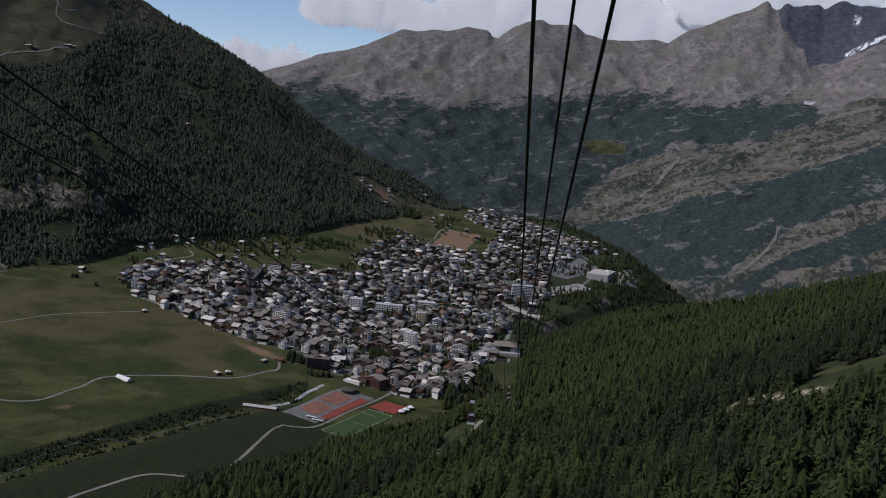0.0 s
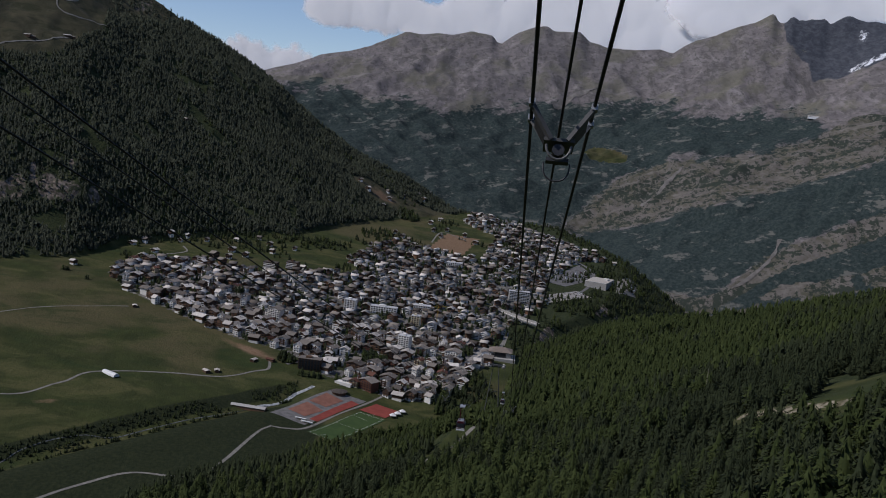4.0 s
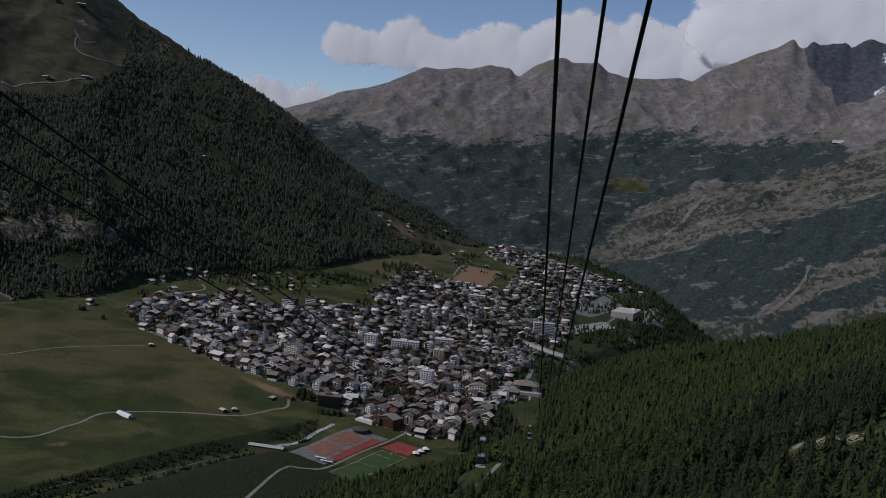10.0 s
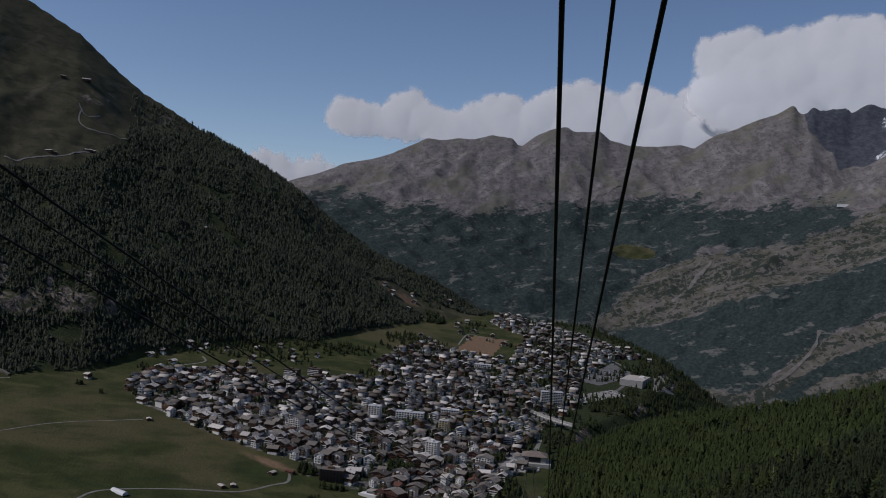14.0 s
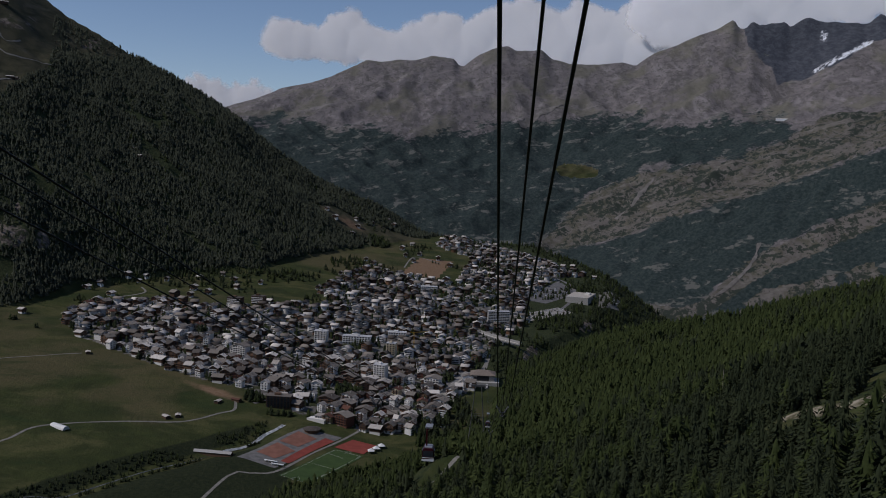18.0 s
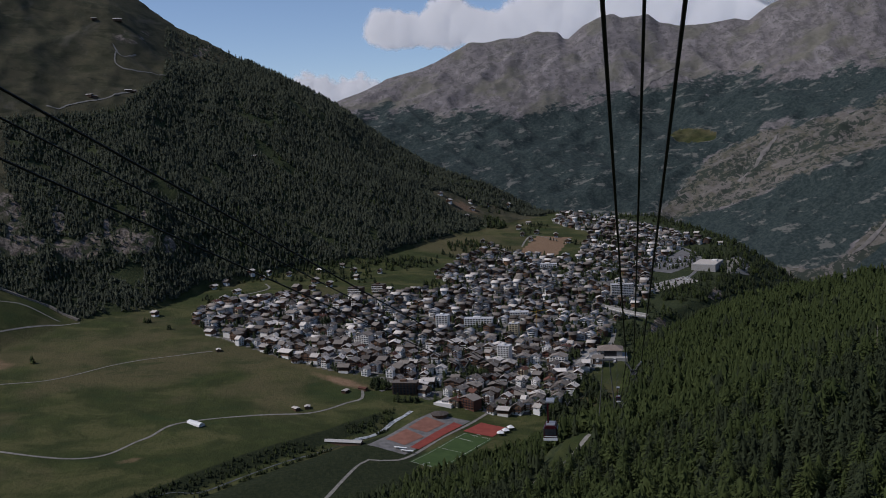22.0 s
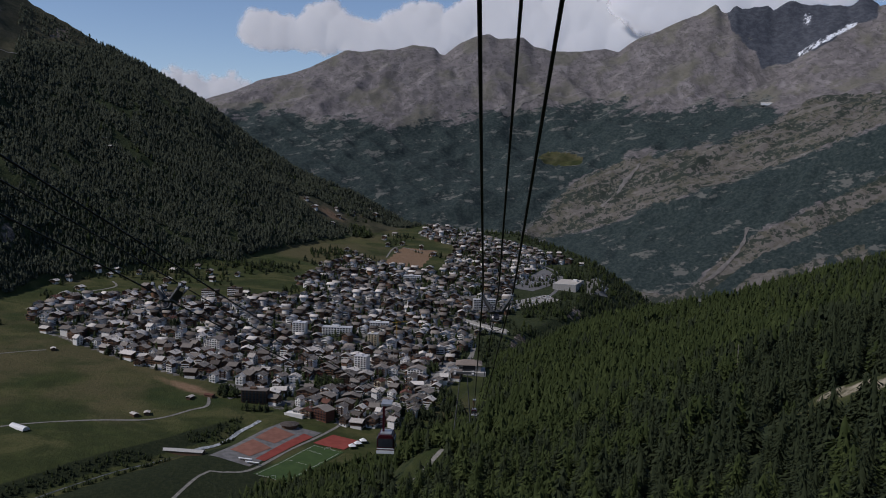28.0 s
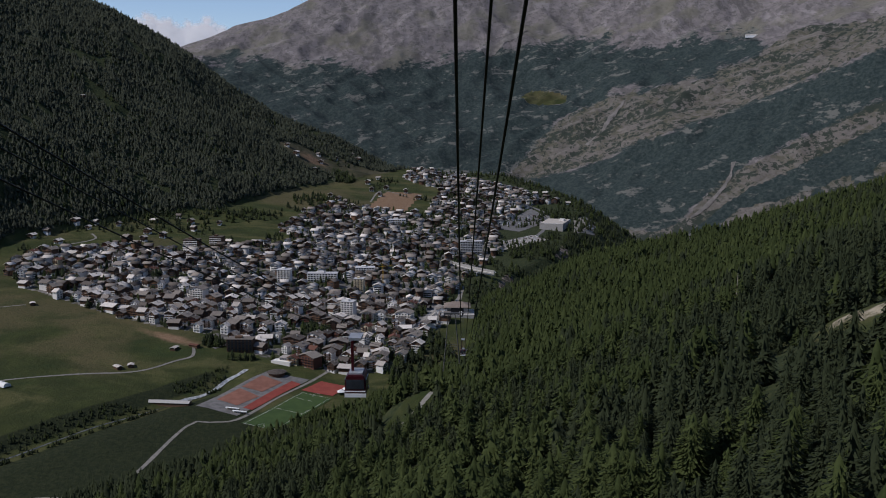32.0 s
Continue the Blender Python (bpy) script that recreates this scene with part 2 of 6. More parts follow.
M_ASPHALT = simple("asphalt", (0.10, 0.097, 0.094), (0.18, 0.173, 0.166), 0.15, by_object=0.1)
M_CLAY = simple("red_clay_court", (0.20, 0.040, 0.028), (0.27, 0.060, 0.042), 0.15, by_object=0.2)
M_CLAY_OLD = simple("faded_clay_court", (0.17, 0.075, 0.05), (0.25, 0.115, 0.08), 0.12, by_object=0.3)
M_TURF = simple("sports_turf", (0.030, 0.058, 0.014), (0.048, 0.082, 0.020), 0.1, by_object=0.1)
M_WHITE = simple("white_paint", (0.72, 0.72, 0.70), (0.84, 0.84, 0.82), 0.5, rough=0.5)
M_GLASS = simple("window_glass", (0.02, 0.024, 0.03), (0.06, 0.066, 0.075), 0.5, rough=0.12, spec=0.6)
M_STEEL = simple("galvanised_steel", (0.34, 0.35, 0.36), (0.5, 0.5, 0.5), 1.2, rough=0.5, metal=0.6)
M_WEATHERED = simple("weathered_galvanised_steel", (0.08, 0.08, 0.08), (0.16, 0.16, 0.157), 1.2, rough=0.6, metal=0.4)
M_ROPE = simple("greased_steel_rope", (0.012, 0.012, 0.013), (0.03, 0.03, 0.03), 30.0, rough=0.55, metal=0.3)
M_RED = simple("dark_red_lacquer", (0.045, 0.007, 0.011), (0.075, 0.012, 0.016), 1.0, rough=0.35)
M_DARK = simple("dark_steel", (0.03, 0.03, 0.033), (0.06, 0.06, 0.065), 3.0, rough=0.5, metal=0.4)


def cloud_material():
    n = Nodes("cloud_vapour", 1.0, spec=0.0)
    d, t, m = n.add("ShaderNodeBsdfDiffuse"), n.add("ShaderNodeBsdfTranslucent"), n.add("ShaderNodeMixShader")
    for q in (d, t):
        q.inputs["Color"].default_value = (0.86, 0.86, 0.88, 1)
    m.inputs[0].default_value = 0.4
    n.tree.links.new(d.outputs[0], m.inputs[1])
    n.tree.links.new(t.outputs[0], m.inputs[2])
    clear, rim = n.add("ShaderNodeBsdfTransparent"), n.add("ShaderNodeMixShader")
    wisp = n.math("ADD", n.attr("depth"), n.math("MULTIPLY", n.math("SUBTRACT", n.noise(0.012, 7, 0.7), 0.5), 0.55))
    n.put(rim, 0, n.ramp(wisp, -0.04, 0.34))
    n.tree.links.new(clear.outputs[0], rim.inputs[1])
    n.tree.links.new(m.outputs[0], rim.inputs[2])
    n.tree.links.new(rim.outputs[0], n.out.inputs["Surface"])
    return n.mat


M_CLOUD = cloud_material()


# ---- the lie of the land ----
EYE = np.array([7.0, 51.0, 383.0])      # the point from which bearings are reckoned


def table(values):
    a = np.array(values, float)
    return lambda az: np.interp(az, a[:, 0], a[:, 1])


# bearing -> elevation of the western mountain's crest, its range, and the range of its foot
CREST_EL = table([(-60, 13), (-40, 13.5), (-32, 14), (-26, 12.0), (-21.7, 9.75), (-19.4, 7.8), (-18.1, 6.85), (-16.5, 6.05), (-14.8, 5.05), (-14.1, 4.72), (-12.5, 3.98), (-10.7, 2.98),
                  (-9.7, 2.38), (-8.6, 1.62), (-7.9, 1.02), (-6.4, -0.1), (-5.3, -0.8), (-4.2, -1.56), (-2.8, -2.2), (-1.0, -2.8), (0.1, -3.4), (0.9, -3.8), (2.0, -4.4), (3.1, -4.85), (6, -9), (12, -16)])
CREST_R = table([(-60, 2600), (-32, 2900), (-21.7, 2800), (-13.5, 2700), (0.5, 2650), (3.4, 2640), (12, 2600)])
FOOT_R = table([(-60, 1250), (-32, 1450), (-25, 1640), (-20, 1700), (-17.5, 1800), (-11.3, 1950), (-7.2, 2010), (-3.8, 2200), (-0.3, 2360), (3.4, 2600), (12, 2600)])
# near wooded slope: range of its brow
BROW_EL = table([(-60, -34), (-30, -27), (-18, -23.6), (-14, -22.0), (-8, -20.6), (-4, -19.4), (-2, -18.9), (0.8, -18.5), (2.6, -17.9), (5, -17.1), (7.0, -15.6), (7.6, -13.6), (8.7, -12.2),
                 (12, -10.9), (13.7, -10.4), (17, -9.7), (20.4, -8.8), (26.5, -6.8), (31.7, -5.5), (40, -3), (60, 6)])
BROW_R = table([(-60, 500), (-30, 560), (-14, 690), (-8, 790), (-2, 900), (2.6, 950), (5, 1000), (7.2, 1090), (8.7, 1290), (12, 1290), (17, 1250), (20, 1200), (32, 1100), (60, 900)])
# far range across the valley
SPUR_EL = table([(-60, -4), (-10, -4.2), (0, -5), (6.6, -5.1), (9.9, -5.4), (10.8, -5.4), (13.2, -4.65), (14.9, -4.15), (16.7, -3.3), (19.5, -2.2), (21.9, -1.45), (25.8, 0.45), (32, 3.0), (60, 7)])
SLOPE_EL = table([(-60, 0.5), (-10, 0.2), (0, 0.6), (9, 0.7), (14, 0.9), (17.8, 1.4), (25, 3.4), (32, 5.0), (60, 8)])
SKY_EL = table([(-60, 2), (-12, 2.1), (-9.7, 2.5), (-7.7, 3.15), (-6.4, 3.75), (-4.7, 4.2), (-3.4, 4.65), (-2.4, 5.15), (-1.4, 5.7), (-0.5, 5.62), (0.7, 5.82), (1.5, 5.8), (2.6, 6.12), (3.9, 6.0), (4.2, 5.6),
                (4.5, 5.55), (5.3, 6.25), (6.3, 6.7), (7.1, 6.9), (7.6, 6.6), (8.7, 6.65), (9.1, 6.72), (9.7, 6.2), (10.9, 5.92), (12.6, 5.95), (13.9, 6.1), (14.7, 5.9), (15.3, 6.4), (16, 6.78), (17, 7.1),
                (17.9, 7.6), (18.8, 7.9)])
SKY_EL_EAST = table([(18.8, 7.9), (19.5, 8.2), (20.1, 8.6), (20.4, 8.15), (20.8, 8.1), (21.1, 8.45), (21.5, 8.2), (22.3, 8.3), (22.9, 8.35), (23.2, 8.1), (23.6, 8.4), (24.2, 8.6), (24.9, 8.3), (26.2, 8.3),
                     (27.2, 8.2), (27.8, 8.75), (28.2, 8.5), (28.6, 8.15), (29.5, 8.3), (31, 9.0), (34, 9.4), (60, 10)])


def fbm(x, y, scale, octaves=5, ridged=False, seed=0.0):
    """Value noise on a lattice, summed over octaves, vectorised."""
    total, amp, norm = np.zeros_like(x), 1.0, 0.0
    for o in range(octaves):
        u, v = x / scale * 2 ** o + 17.3 * o + seed, y / scale * 2 ** o - 9.1 * o + seed * 1.7
        iu, iv = np.floor(u), np.floor(v)
        fu, fv = u - iu, v - iv
        fu, fv = fu * fu * (3 - 2 * fu), fv * fv * (3 - 2 * fv)

        def h(a, b):
            s = np.sin(a * 127.1 + b * 311.7 + o * 74.7) * 43758.5453
            return s - np.floor(s)
        n = (h(iu, iv) * (1 - fu) + h(iu + 1, iv) * fu) * (1 - fv) + (h(iu, iv + 1) * (1 - fu) + h(iu + 1, iv + 1) * fu) * fv
        n = 1 - abs(2 * n - 1) * 1.0 if ridged else n
        total += n * amp
        norm += amp
        amp *= 0.5
    return total / norm


def smoothstep(v, a, b):
    t = np.clip((v - a) / (b - a), 0, 1)
    return t * t * (3 - 2 * t)


def polar(x, y):
    return np.degrees(np.arctan2(x - EYE[0], y - EYE[1])), np.hypot(x - EYE[0], y - EYE[1])


EDGE = np.array([(-300, 700), (20, 1040), (120, 1200), (190, 1330), (215, 1500), (262, 1650), (400, 1850), (505, 2050), (560, 2330), (430, 2650), (250, 3000)], float)


def plateau(x, y):
    return 40 + 0.1 * (y - 1340) - 0.06 * x


def smax(a, b, k):
    h = np.clip(0.5 + 0.5 * (b - a) / k, 0, 1)
    return a * (1 - h) + b * h + k * h * (1 - h)


def near_level(x, y, az, r):
    """The wooded slope under the ropeway: a plane that swells up to a brow and falls off behind it."""
    slope = 330 + 0.40 * x - np.where(y < 0, 0.24, 0.284) * y
    slope = np.minimum(slope, 390 + 0.30 * np.abs(x))
    br = BROW_R(az)
    t = np.tan(np.radians(BROW_EL(az)))
    brow = EYE[2] + np.maximum(r, 1) * t - 8
    inner = np.maximum(np.minimum(slope, brow), brow - np.clip(br - r, 0, None) * 0.10 - 2)
    inner = np.where(r < 260, np.minimum(slope, brow), inner)
    return np.where(r < br, inner, EYE[2] + br * t - 8 - (r - br) * 0.9)


def track_gap(x, y):
    """Distance from the bare logging strip on the near slope."""
    ax, ay, bx, by = 166.0, 434.0, 189.0, 384.0
    t = np.clip(((x - ax) * (bx - ax) + (y - ay) * (by - ay)) / ((bx - ax) ** 2 + (by - ay) ** 2), 0, 1)
    return np.hypot(x - ax - t * (bx - ax), y - ay - t * (by - ay))


def height(x, y, detail=True):
    """Ground level at x, y (arrays)."""
    x, y = np.asarray(x, float), np.asarray(y, float)
    az, r = polar(x, y)
    tan = lambda e: np.tan(np.radians(e))
    # village shelf, falling off to the valley on its eastern edge
    east = x - np.interp(y, EDGE[:, 1], EDGE[:, 0])
    p = plateau(x, y) + (fbm(x, y, 160, 3) - 0.5) * 8
    stream = np.exp(-((y - (1090 + 1.07 * (x + 231))) / 34) ** 2) * np.clip((-x - 95) / 30, 0, 1)
    p = p - 7 * stream
    p = p - np.clip(1050 - y, 0, 400) * np.clip((-x - 150) / 200, 0, 1) * 0.03
    drop = np.clip(east, 0, None) * 0.62
    base = np.maximum(p - drop, -62 - 0.004 * (y - 2600))
    base = np.where(y > 2650, np.minimum(base, np.maximum(-70, base - (y - 2650) * 0.5)), base)
    # western mountain
    fr, cr = FOOT_R(az), CREST_R(az)
    foot_z = plateau(EYE[0] + fr * np.sin(np.radians(az)), EYE[1] + fr * np.cos(np.radians(az)))
    crest_z = EYE[2] + cr * tan(CREST_EL(az))
    u = np.clip((r - fr) / np.maximum(cr - fr, 1), -1, 3)
    up = np.clip(u, 0, 1)
    west = foot_z + (crest_z - foot_z) * up ** np.interp(az, (-27, -24, -19, -16), (1.2, 1.15, 0.95, 0.86))
    if detail:
        west = west + (fbm(x, y, 260, 5, True) - 0.55) * 60 * np.clip(up * 5, 0, 1) * np.clip((1 - up) * 5, 0, 1)
        cliff = np.clip((-16.0 - az) / 2, 0, 1) * np.clip((az + 28.5) / 3, 0, 1) * smoothstep(up, 0.07, 0.12) * (1 - smoothstep(up, 0.16, 0.5))
        west = west + cliff * (8 + 26 * (fbm(x, y, 60, 4, True, 3.0) - 0.5))
    west = west - np.clip(u - 1, 0, 2) * (cr - fr) * 0.7
    west = np.where((u > 0) & (az < 11), west, -1e3)
    z = np.maximum(base, west)
    # near wooded slope
    inside = near_level(x, y, az, r)
    if detail:
        inside = inside + (fbm(x, y, 120, 4) - 0.5) * 14 * np.clip(r / 300, 0, 1)
    inside = inside + 4 * np.exp(-(track_gap(x - 4, y - 5) / 9) ** 2) + 15 * np.exp(-((x - 58) / 24) ** 2 - ((y - 735) / 26) ** 2)
    z = smax(z, np.where(r < 1700, inside, -500), 6)
    # far range across the valley
    skyline = lambda b: np.where(b < 18.8, SKY_EL(b), SKY_EL_EAST(b))
    broad = sum(skyline(az + d) for d in (-2.4, -1.2, 0.0, 1.2, 2.4)) / 5
    zf = [-70 + 0 * az, EYE[2] + 3350 * tan(SPUR_EL(az)), EYE[2] + 4000 * tan(SLOPE_EL(az)), EYE[2] + 4400 * tan(SLOPE_EL(az) * 0.3 + broad * 0.7), EYE[2] + 4560 * tan(skyline(az))]
    rf = [2760, 3350, 4000, 4400, 4560]
    far = np.full_like(z, -75.0)
    for k in range(4):
        m = (r >= rf[k]) & (r <= rf[k + 1])
        w = (r - rf[k]) / (rf[k + 1] - rf[k])
        far = np.where(m, zf[k] * (1 - w) + zf[k + 1] * w, far)
    far = np.where(r > 4560, zf[4] - (r - 4560) * 0.6, far)
    jag = (fbm(az * 10, r / 60, 9, 5, True, 4.0) - 0.55) * np.where(az > 19, 22, 8)
    far = far + jag * smoothstep(r, 4380, 4550)
    if detail:
        a = np.clip((r - 2760) / 500, 0, 1) * np.clip((4550 - r) / 160, 0.06, 1)
        gully = fbm(r * np.radians(az) + 90 * fbm(x, y, 300, 3), r * 0.75, 230, 5, True, 3.0)
        p, q = 0.78 * x + 0.62 * y, 0.78 * y - 0.62 * x
        p = p + 60 * (fbm(x, y, 240, 3, False, 6.0) - 0.5)
        far = far + a * ((fbm(p, q, 620, 6, True, 5.0) - 0.55) * 130 + (gully - 0.55) * 18 + (fbm(p, q, 90, 4, True, 2.0) - 0.5) * 40)
        far = far - 70 * np.exp(-((az - 23.2) / 2.0) ** 2) * np.clip((r - 4050) / 260, 0, 1) * np.clip((4545 - r) / 60, 0, 1)
    z = np.where(r > 2700, np.maximum(np.where(r > cr + 60, -1e3, z), np.maximum(far, np.where(r < 3300, west, -1e3))), z)
    return z


# ---- mesh helpers ----
def mesh_np(name, verts, faces, mat, attrs=None, smooth=False, normals=None):
    """A mesh from arrays; faces is an (n, 3) or (n, 4) array."""
    me = bpy.data.meshes.new(name)
    n, k = faces.shape
    me.vertices.add(len(verts))
    me.vertices.foreach_set("co", np.ascontiguousarray(verts, np.float32).ravel())
    me.loops.add(n * k)
    me.loops.foreach_set("vertex_index", np.ascontiguousarray(faces, np.int32).ravel())
    me.polygons.add(n)
    me.polygons.foreach_set("loop_start", np.arange(0, n * k, k, dtype=np.int32))
    me.update(calc_edges=True)
    me.materials.append(mat)
    for key, values in (attrs or {}).items():
        a = me.attributes.new(key, "FLOAT", "POINT")
        a.data.foreach_set("value", np.ascontiguousarray(values, np.float32))
    if normals is not None:
        me.attributes.new("custom_normal", "FLOAT_VECTOR", "POINT").data.foreach_set("vector", np.ascontiguousarray(normals, np.float32).ravel())
    if smooth:
        me.polygons.foreach_set("use_smooth", np.ones(n, bool))
    return me


def part(name, bm, material, parent, label=""):
    """Links a bmesh as one mesh object under a thing or a part."""
    me = bpy.data.meshes.new(name)
    bm.to_mesh(me)
    bm.free()
    me.materials.append(material)
    ob = new(name, me)
    ob.parent = parent
    if label:
        ob["label"] = label
    return ob


def box(bm, x0, x1, y0, y1, z0, z1):
    v = [bm.verts.new((x, y, z)) for z in (z0, z1) for x, y in ((x0, y0), (x1, y0), (x1, y1), (x0, y1))]
    for f in ((3, 2, 1, 0), (4, 5, 6, 7), (0, 1, 5, 4), (1, 2, 6, 5), (2, 3, 7, 6), (3, 0, 4, 7)):
        bm.faces.new([v[i] for i in f])
    return bm


def one_box(*a):
    return box(bmesh.new(), *a)


def beam(bm, a, b, r, sides=6, r2=None):
    """A round bar from a to b."""
    a, b = Vector(a), Vector(b)
    m = (b - a).to_track_quat("Z", "Y").to_matrix()
    r2 = r if r2 is None else r2
    lo, hi = [], []
    for i in range(sides):
        t = 2 * math.pi * i / sides
        o = m @ Vector((math.cos(t), math.sin(t), 0))
        lo.append(bm.verts.new(a + o * r))
        hi.append(bm.verts.new(b + o * r2))
    for i in range(sides):
        j = (i + 1) % sides
        bm.faces.new((lo[i], lo[j], hi[j], hi[i]))
    bm.faces.new(lo[::-1])
    bm.faces.new(hi)
    return bm


def square_beam(bm, a, b, wide, deep):
    a, b = Vector(a), Vector(b)
    m = (b - a).to_track_quat("Z", "Y").to_matrix()
    ends = []
    for p in (a, b):
        ends.append([bm.verts.new(p + m @ Vector((sx * wide / 2, sy * deep / 2, 0))) for sx, sy in ((-1, -1), (1, -1), (1, 1), (-1, 1))])
    lo, hi = ends
    for i in range(4):
        j = (i + 1) % 4
        bm.faces.new((lo[i], lo[j], hi[j], hi[i]))
    bm.faces.new(lo[::-1])
    bm.faces.new(hi)
    return bm


def level(x, y):
    return float(height(np.array([x]), np.array([y]))[0])


# ---- ground: one sheet to the horizon, laid out in rings ----
def smooth01(v, a, b):
    t = np.clip((v - a) / (b - a), 0, 1)
    return t * t * (3 - 2 * t)


WOOD_TOP = table([(-40, 1.8), (-25.2, 1.9), (-23.5, 1.9), (-21.5, 2.3), (-20.2, 3.1), (-19.4, 3.6), (-18.95, 3.7), (-18.9, 4.7), (-17.9, 4.8), (-16.4, 4.55), (-15.4, 4.7), (-14.8, 4.9), (-14.5, 9), (12, 9)])
WOOD_LEFT = table([(-12, -40), (-6.2, -31.0), (-5.6, -29.2), (-4.6, -28.0), (-3.4, -27.4), (-2.2, -27.1), (2.5, -27.1), (9, -27.1)])


def crag_zone(az, el):
    """Strength of bare rock on the flank above the meadow."""
    out = np.zeros_like(az)
    for ca, ce, wa, we in ((-29.0, -4.2, 1.9, 1.7), (-27.6, -3.6, 1.2, 1.9), (-27.2, -5.1, 1.8, 0.7), (-24.9, -3.8, 0.35, 1.0), (-24.6, -5.7, 0.9, 0.9), (-23.3, -5.4, 0.7, 0.9), (-22.45, -4.6, 0.25, 0.8),
                           (-21.6, -5.3, 0.9, 0.9), (-20.4, -5.5, 0.9, 0.8), (-19.2, -5.8, 0.5, 0.9), (-20.4, -3.9, 0.2, 0.4)):
        out = np.maximum(out, 1.25 - ((az - ca) / wa) ** 2 - ((el - ce) / we) ** 2)
    return np.clip(out, 0, 1)


PASTURE = [(178, 405), (205, 452), (232, 500), (262, 475), (266, 400), (218, 318), (190, 343)]


def clear_of(x, y):
    """False on tracks, pastures and other openings in the near wood."""
    ok = (track_gap(x + 2.0, y + 6.0) > 10.0) & (track_gap(x, y) > 7.0)
    for cx, cy, rx, ry, rot in ((48, 690, 17, 44, 24), (36, 652, 17, 50, 20), (84, 600, 6, 28, 20), (147, 452, 5, 22, 60), (121, 466, 4, 20, 60), (185, 560, 5, 22, 10)):
        c, s = math.cos(radians(rot)), math.sin(radians(rot))
        dx, dy = x - cx, y - cy
        u, v = dx * c - dy * s, dx * s + dy * c
        ok &= (u / rx) ** 2 + (v / ry) ** 2 > 1
    return ok & ~within(x, y, PASTURE)


WOOD_LOW = table([(-60, -9), (5, -7), (9.8, -4.9), (10.3, -4.2), (11.4, -2.9), (12.3, -1.8), (13.9, -1.05), (16.1, -0.3), (17.7, 0.15), (20.7, 0.95), (23, 1.85), (25.4, 3.4), (60, 6)])
SPUR_LOW = table([(-60, -9), (8, -6.6), (14, -8.2), (18, -8.3), (19.1, -7.9), (20, -7.1), (21.4, -5.6), (22.1, -5.0), (24.2, -3.8), (26.1, -2.65), (30, -0.6), (60, 4)])
STRIP_LOW = table([(-60, -12), (17, -11), (20.1, -8.1), (21.6, -6.9), (23, -5.75), (24.4, -5.1), (26.3, -4.05), (30, -2.0), (60, 2)])
ROCKY_TOP = table([(-60, -14), (20, -9), (21.7, -7.9), (22.5, -7.1), (24.6, -6.6), (26.4, -5.8), (30, -4.2), (60, 0)])
TREE_LINE = table([(-60, 1.6), (-9, 1.8), (-6.3, 2.2), (-4.6, 2.15), (-2.8, 1.5), (-0.7, 1.8), (1.4, 1.1), (3.4, 1.6), (5.8, 1.95), (8.9, 2.35), (14.2, 2.7), (17.4, 2.75), (18.0, 2.3), (18.6, 2.7), (21.1, 2.95), (22.9, 3.2),
                   (23.8, 2.6), (25, 0.5), (60, -3)])


# outline of the built-up shelf, and the greens left open in it
VILLAGE = [(-500, 1600), (-440, 1510), (-345, 1440), (-240, 1375), (-150, 1340), (-120, 1300), (-60, 1255), (30, 1230), (75, 1240), (100, 1330), (150, 1430), (150, 1500), (200, 1640), (260, 1760),
           (300, 1850), (310, 2030), (430, 2250), (500, 2290), (440, 2400), (300, 2600), (180, 2660), (150, 2500), (230, 2400), (180, 2100), (60, 2130), (-10, 2160), (-60, 2100), (-110, 1940), (-150, 1800),
           (-240, 1740), (-380, 1760), (-490, 1700)]
OPEN = [(-195, 1880, 70), (-35, 1370, 26), (215, 1700, 40), (250, 1830, 35), (165, 1470, 42), (60, 1400, 20), (118, 1440, 22), (-75, 1270, 26), (-31, 1251, 20), (-116, 1290, 22), (-140, 1860, 55), (-26, 1598, 33), (-84, 1594, 22), (30, 1559, 15),
        (14, 1434, 16), (231, 1808, 32), (109, 2006, 25), (66, 1578, 10)]


def within(x, y, poly):
    """Which points lie inside a polygon (arrays)."""
    inside = np.zeros(np.shape(x), bool)
    for (x0, y0), (x1, y1) in zip(poly, poly[1:] + poly[:1]):
        if y0 != y1:
            inside ^= ((y0 > y) != (y1 > y)) & (x < (x1 - x0) * (y - y0) / (y1 - y0) + x0)
    return inside


def pasture_foot(x, y):
    """True on the open pasture west of the dry-stone dam."""
    return (x < -664) & (y < np.interp(x, (-1000, -833, -766, -722, -674), (1530, 1550, 1561, 1570, 1563)))


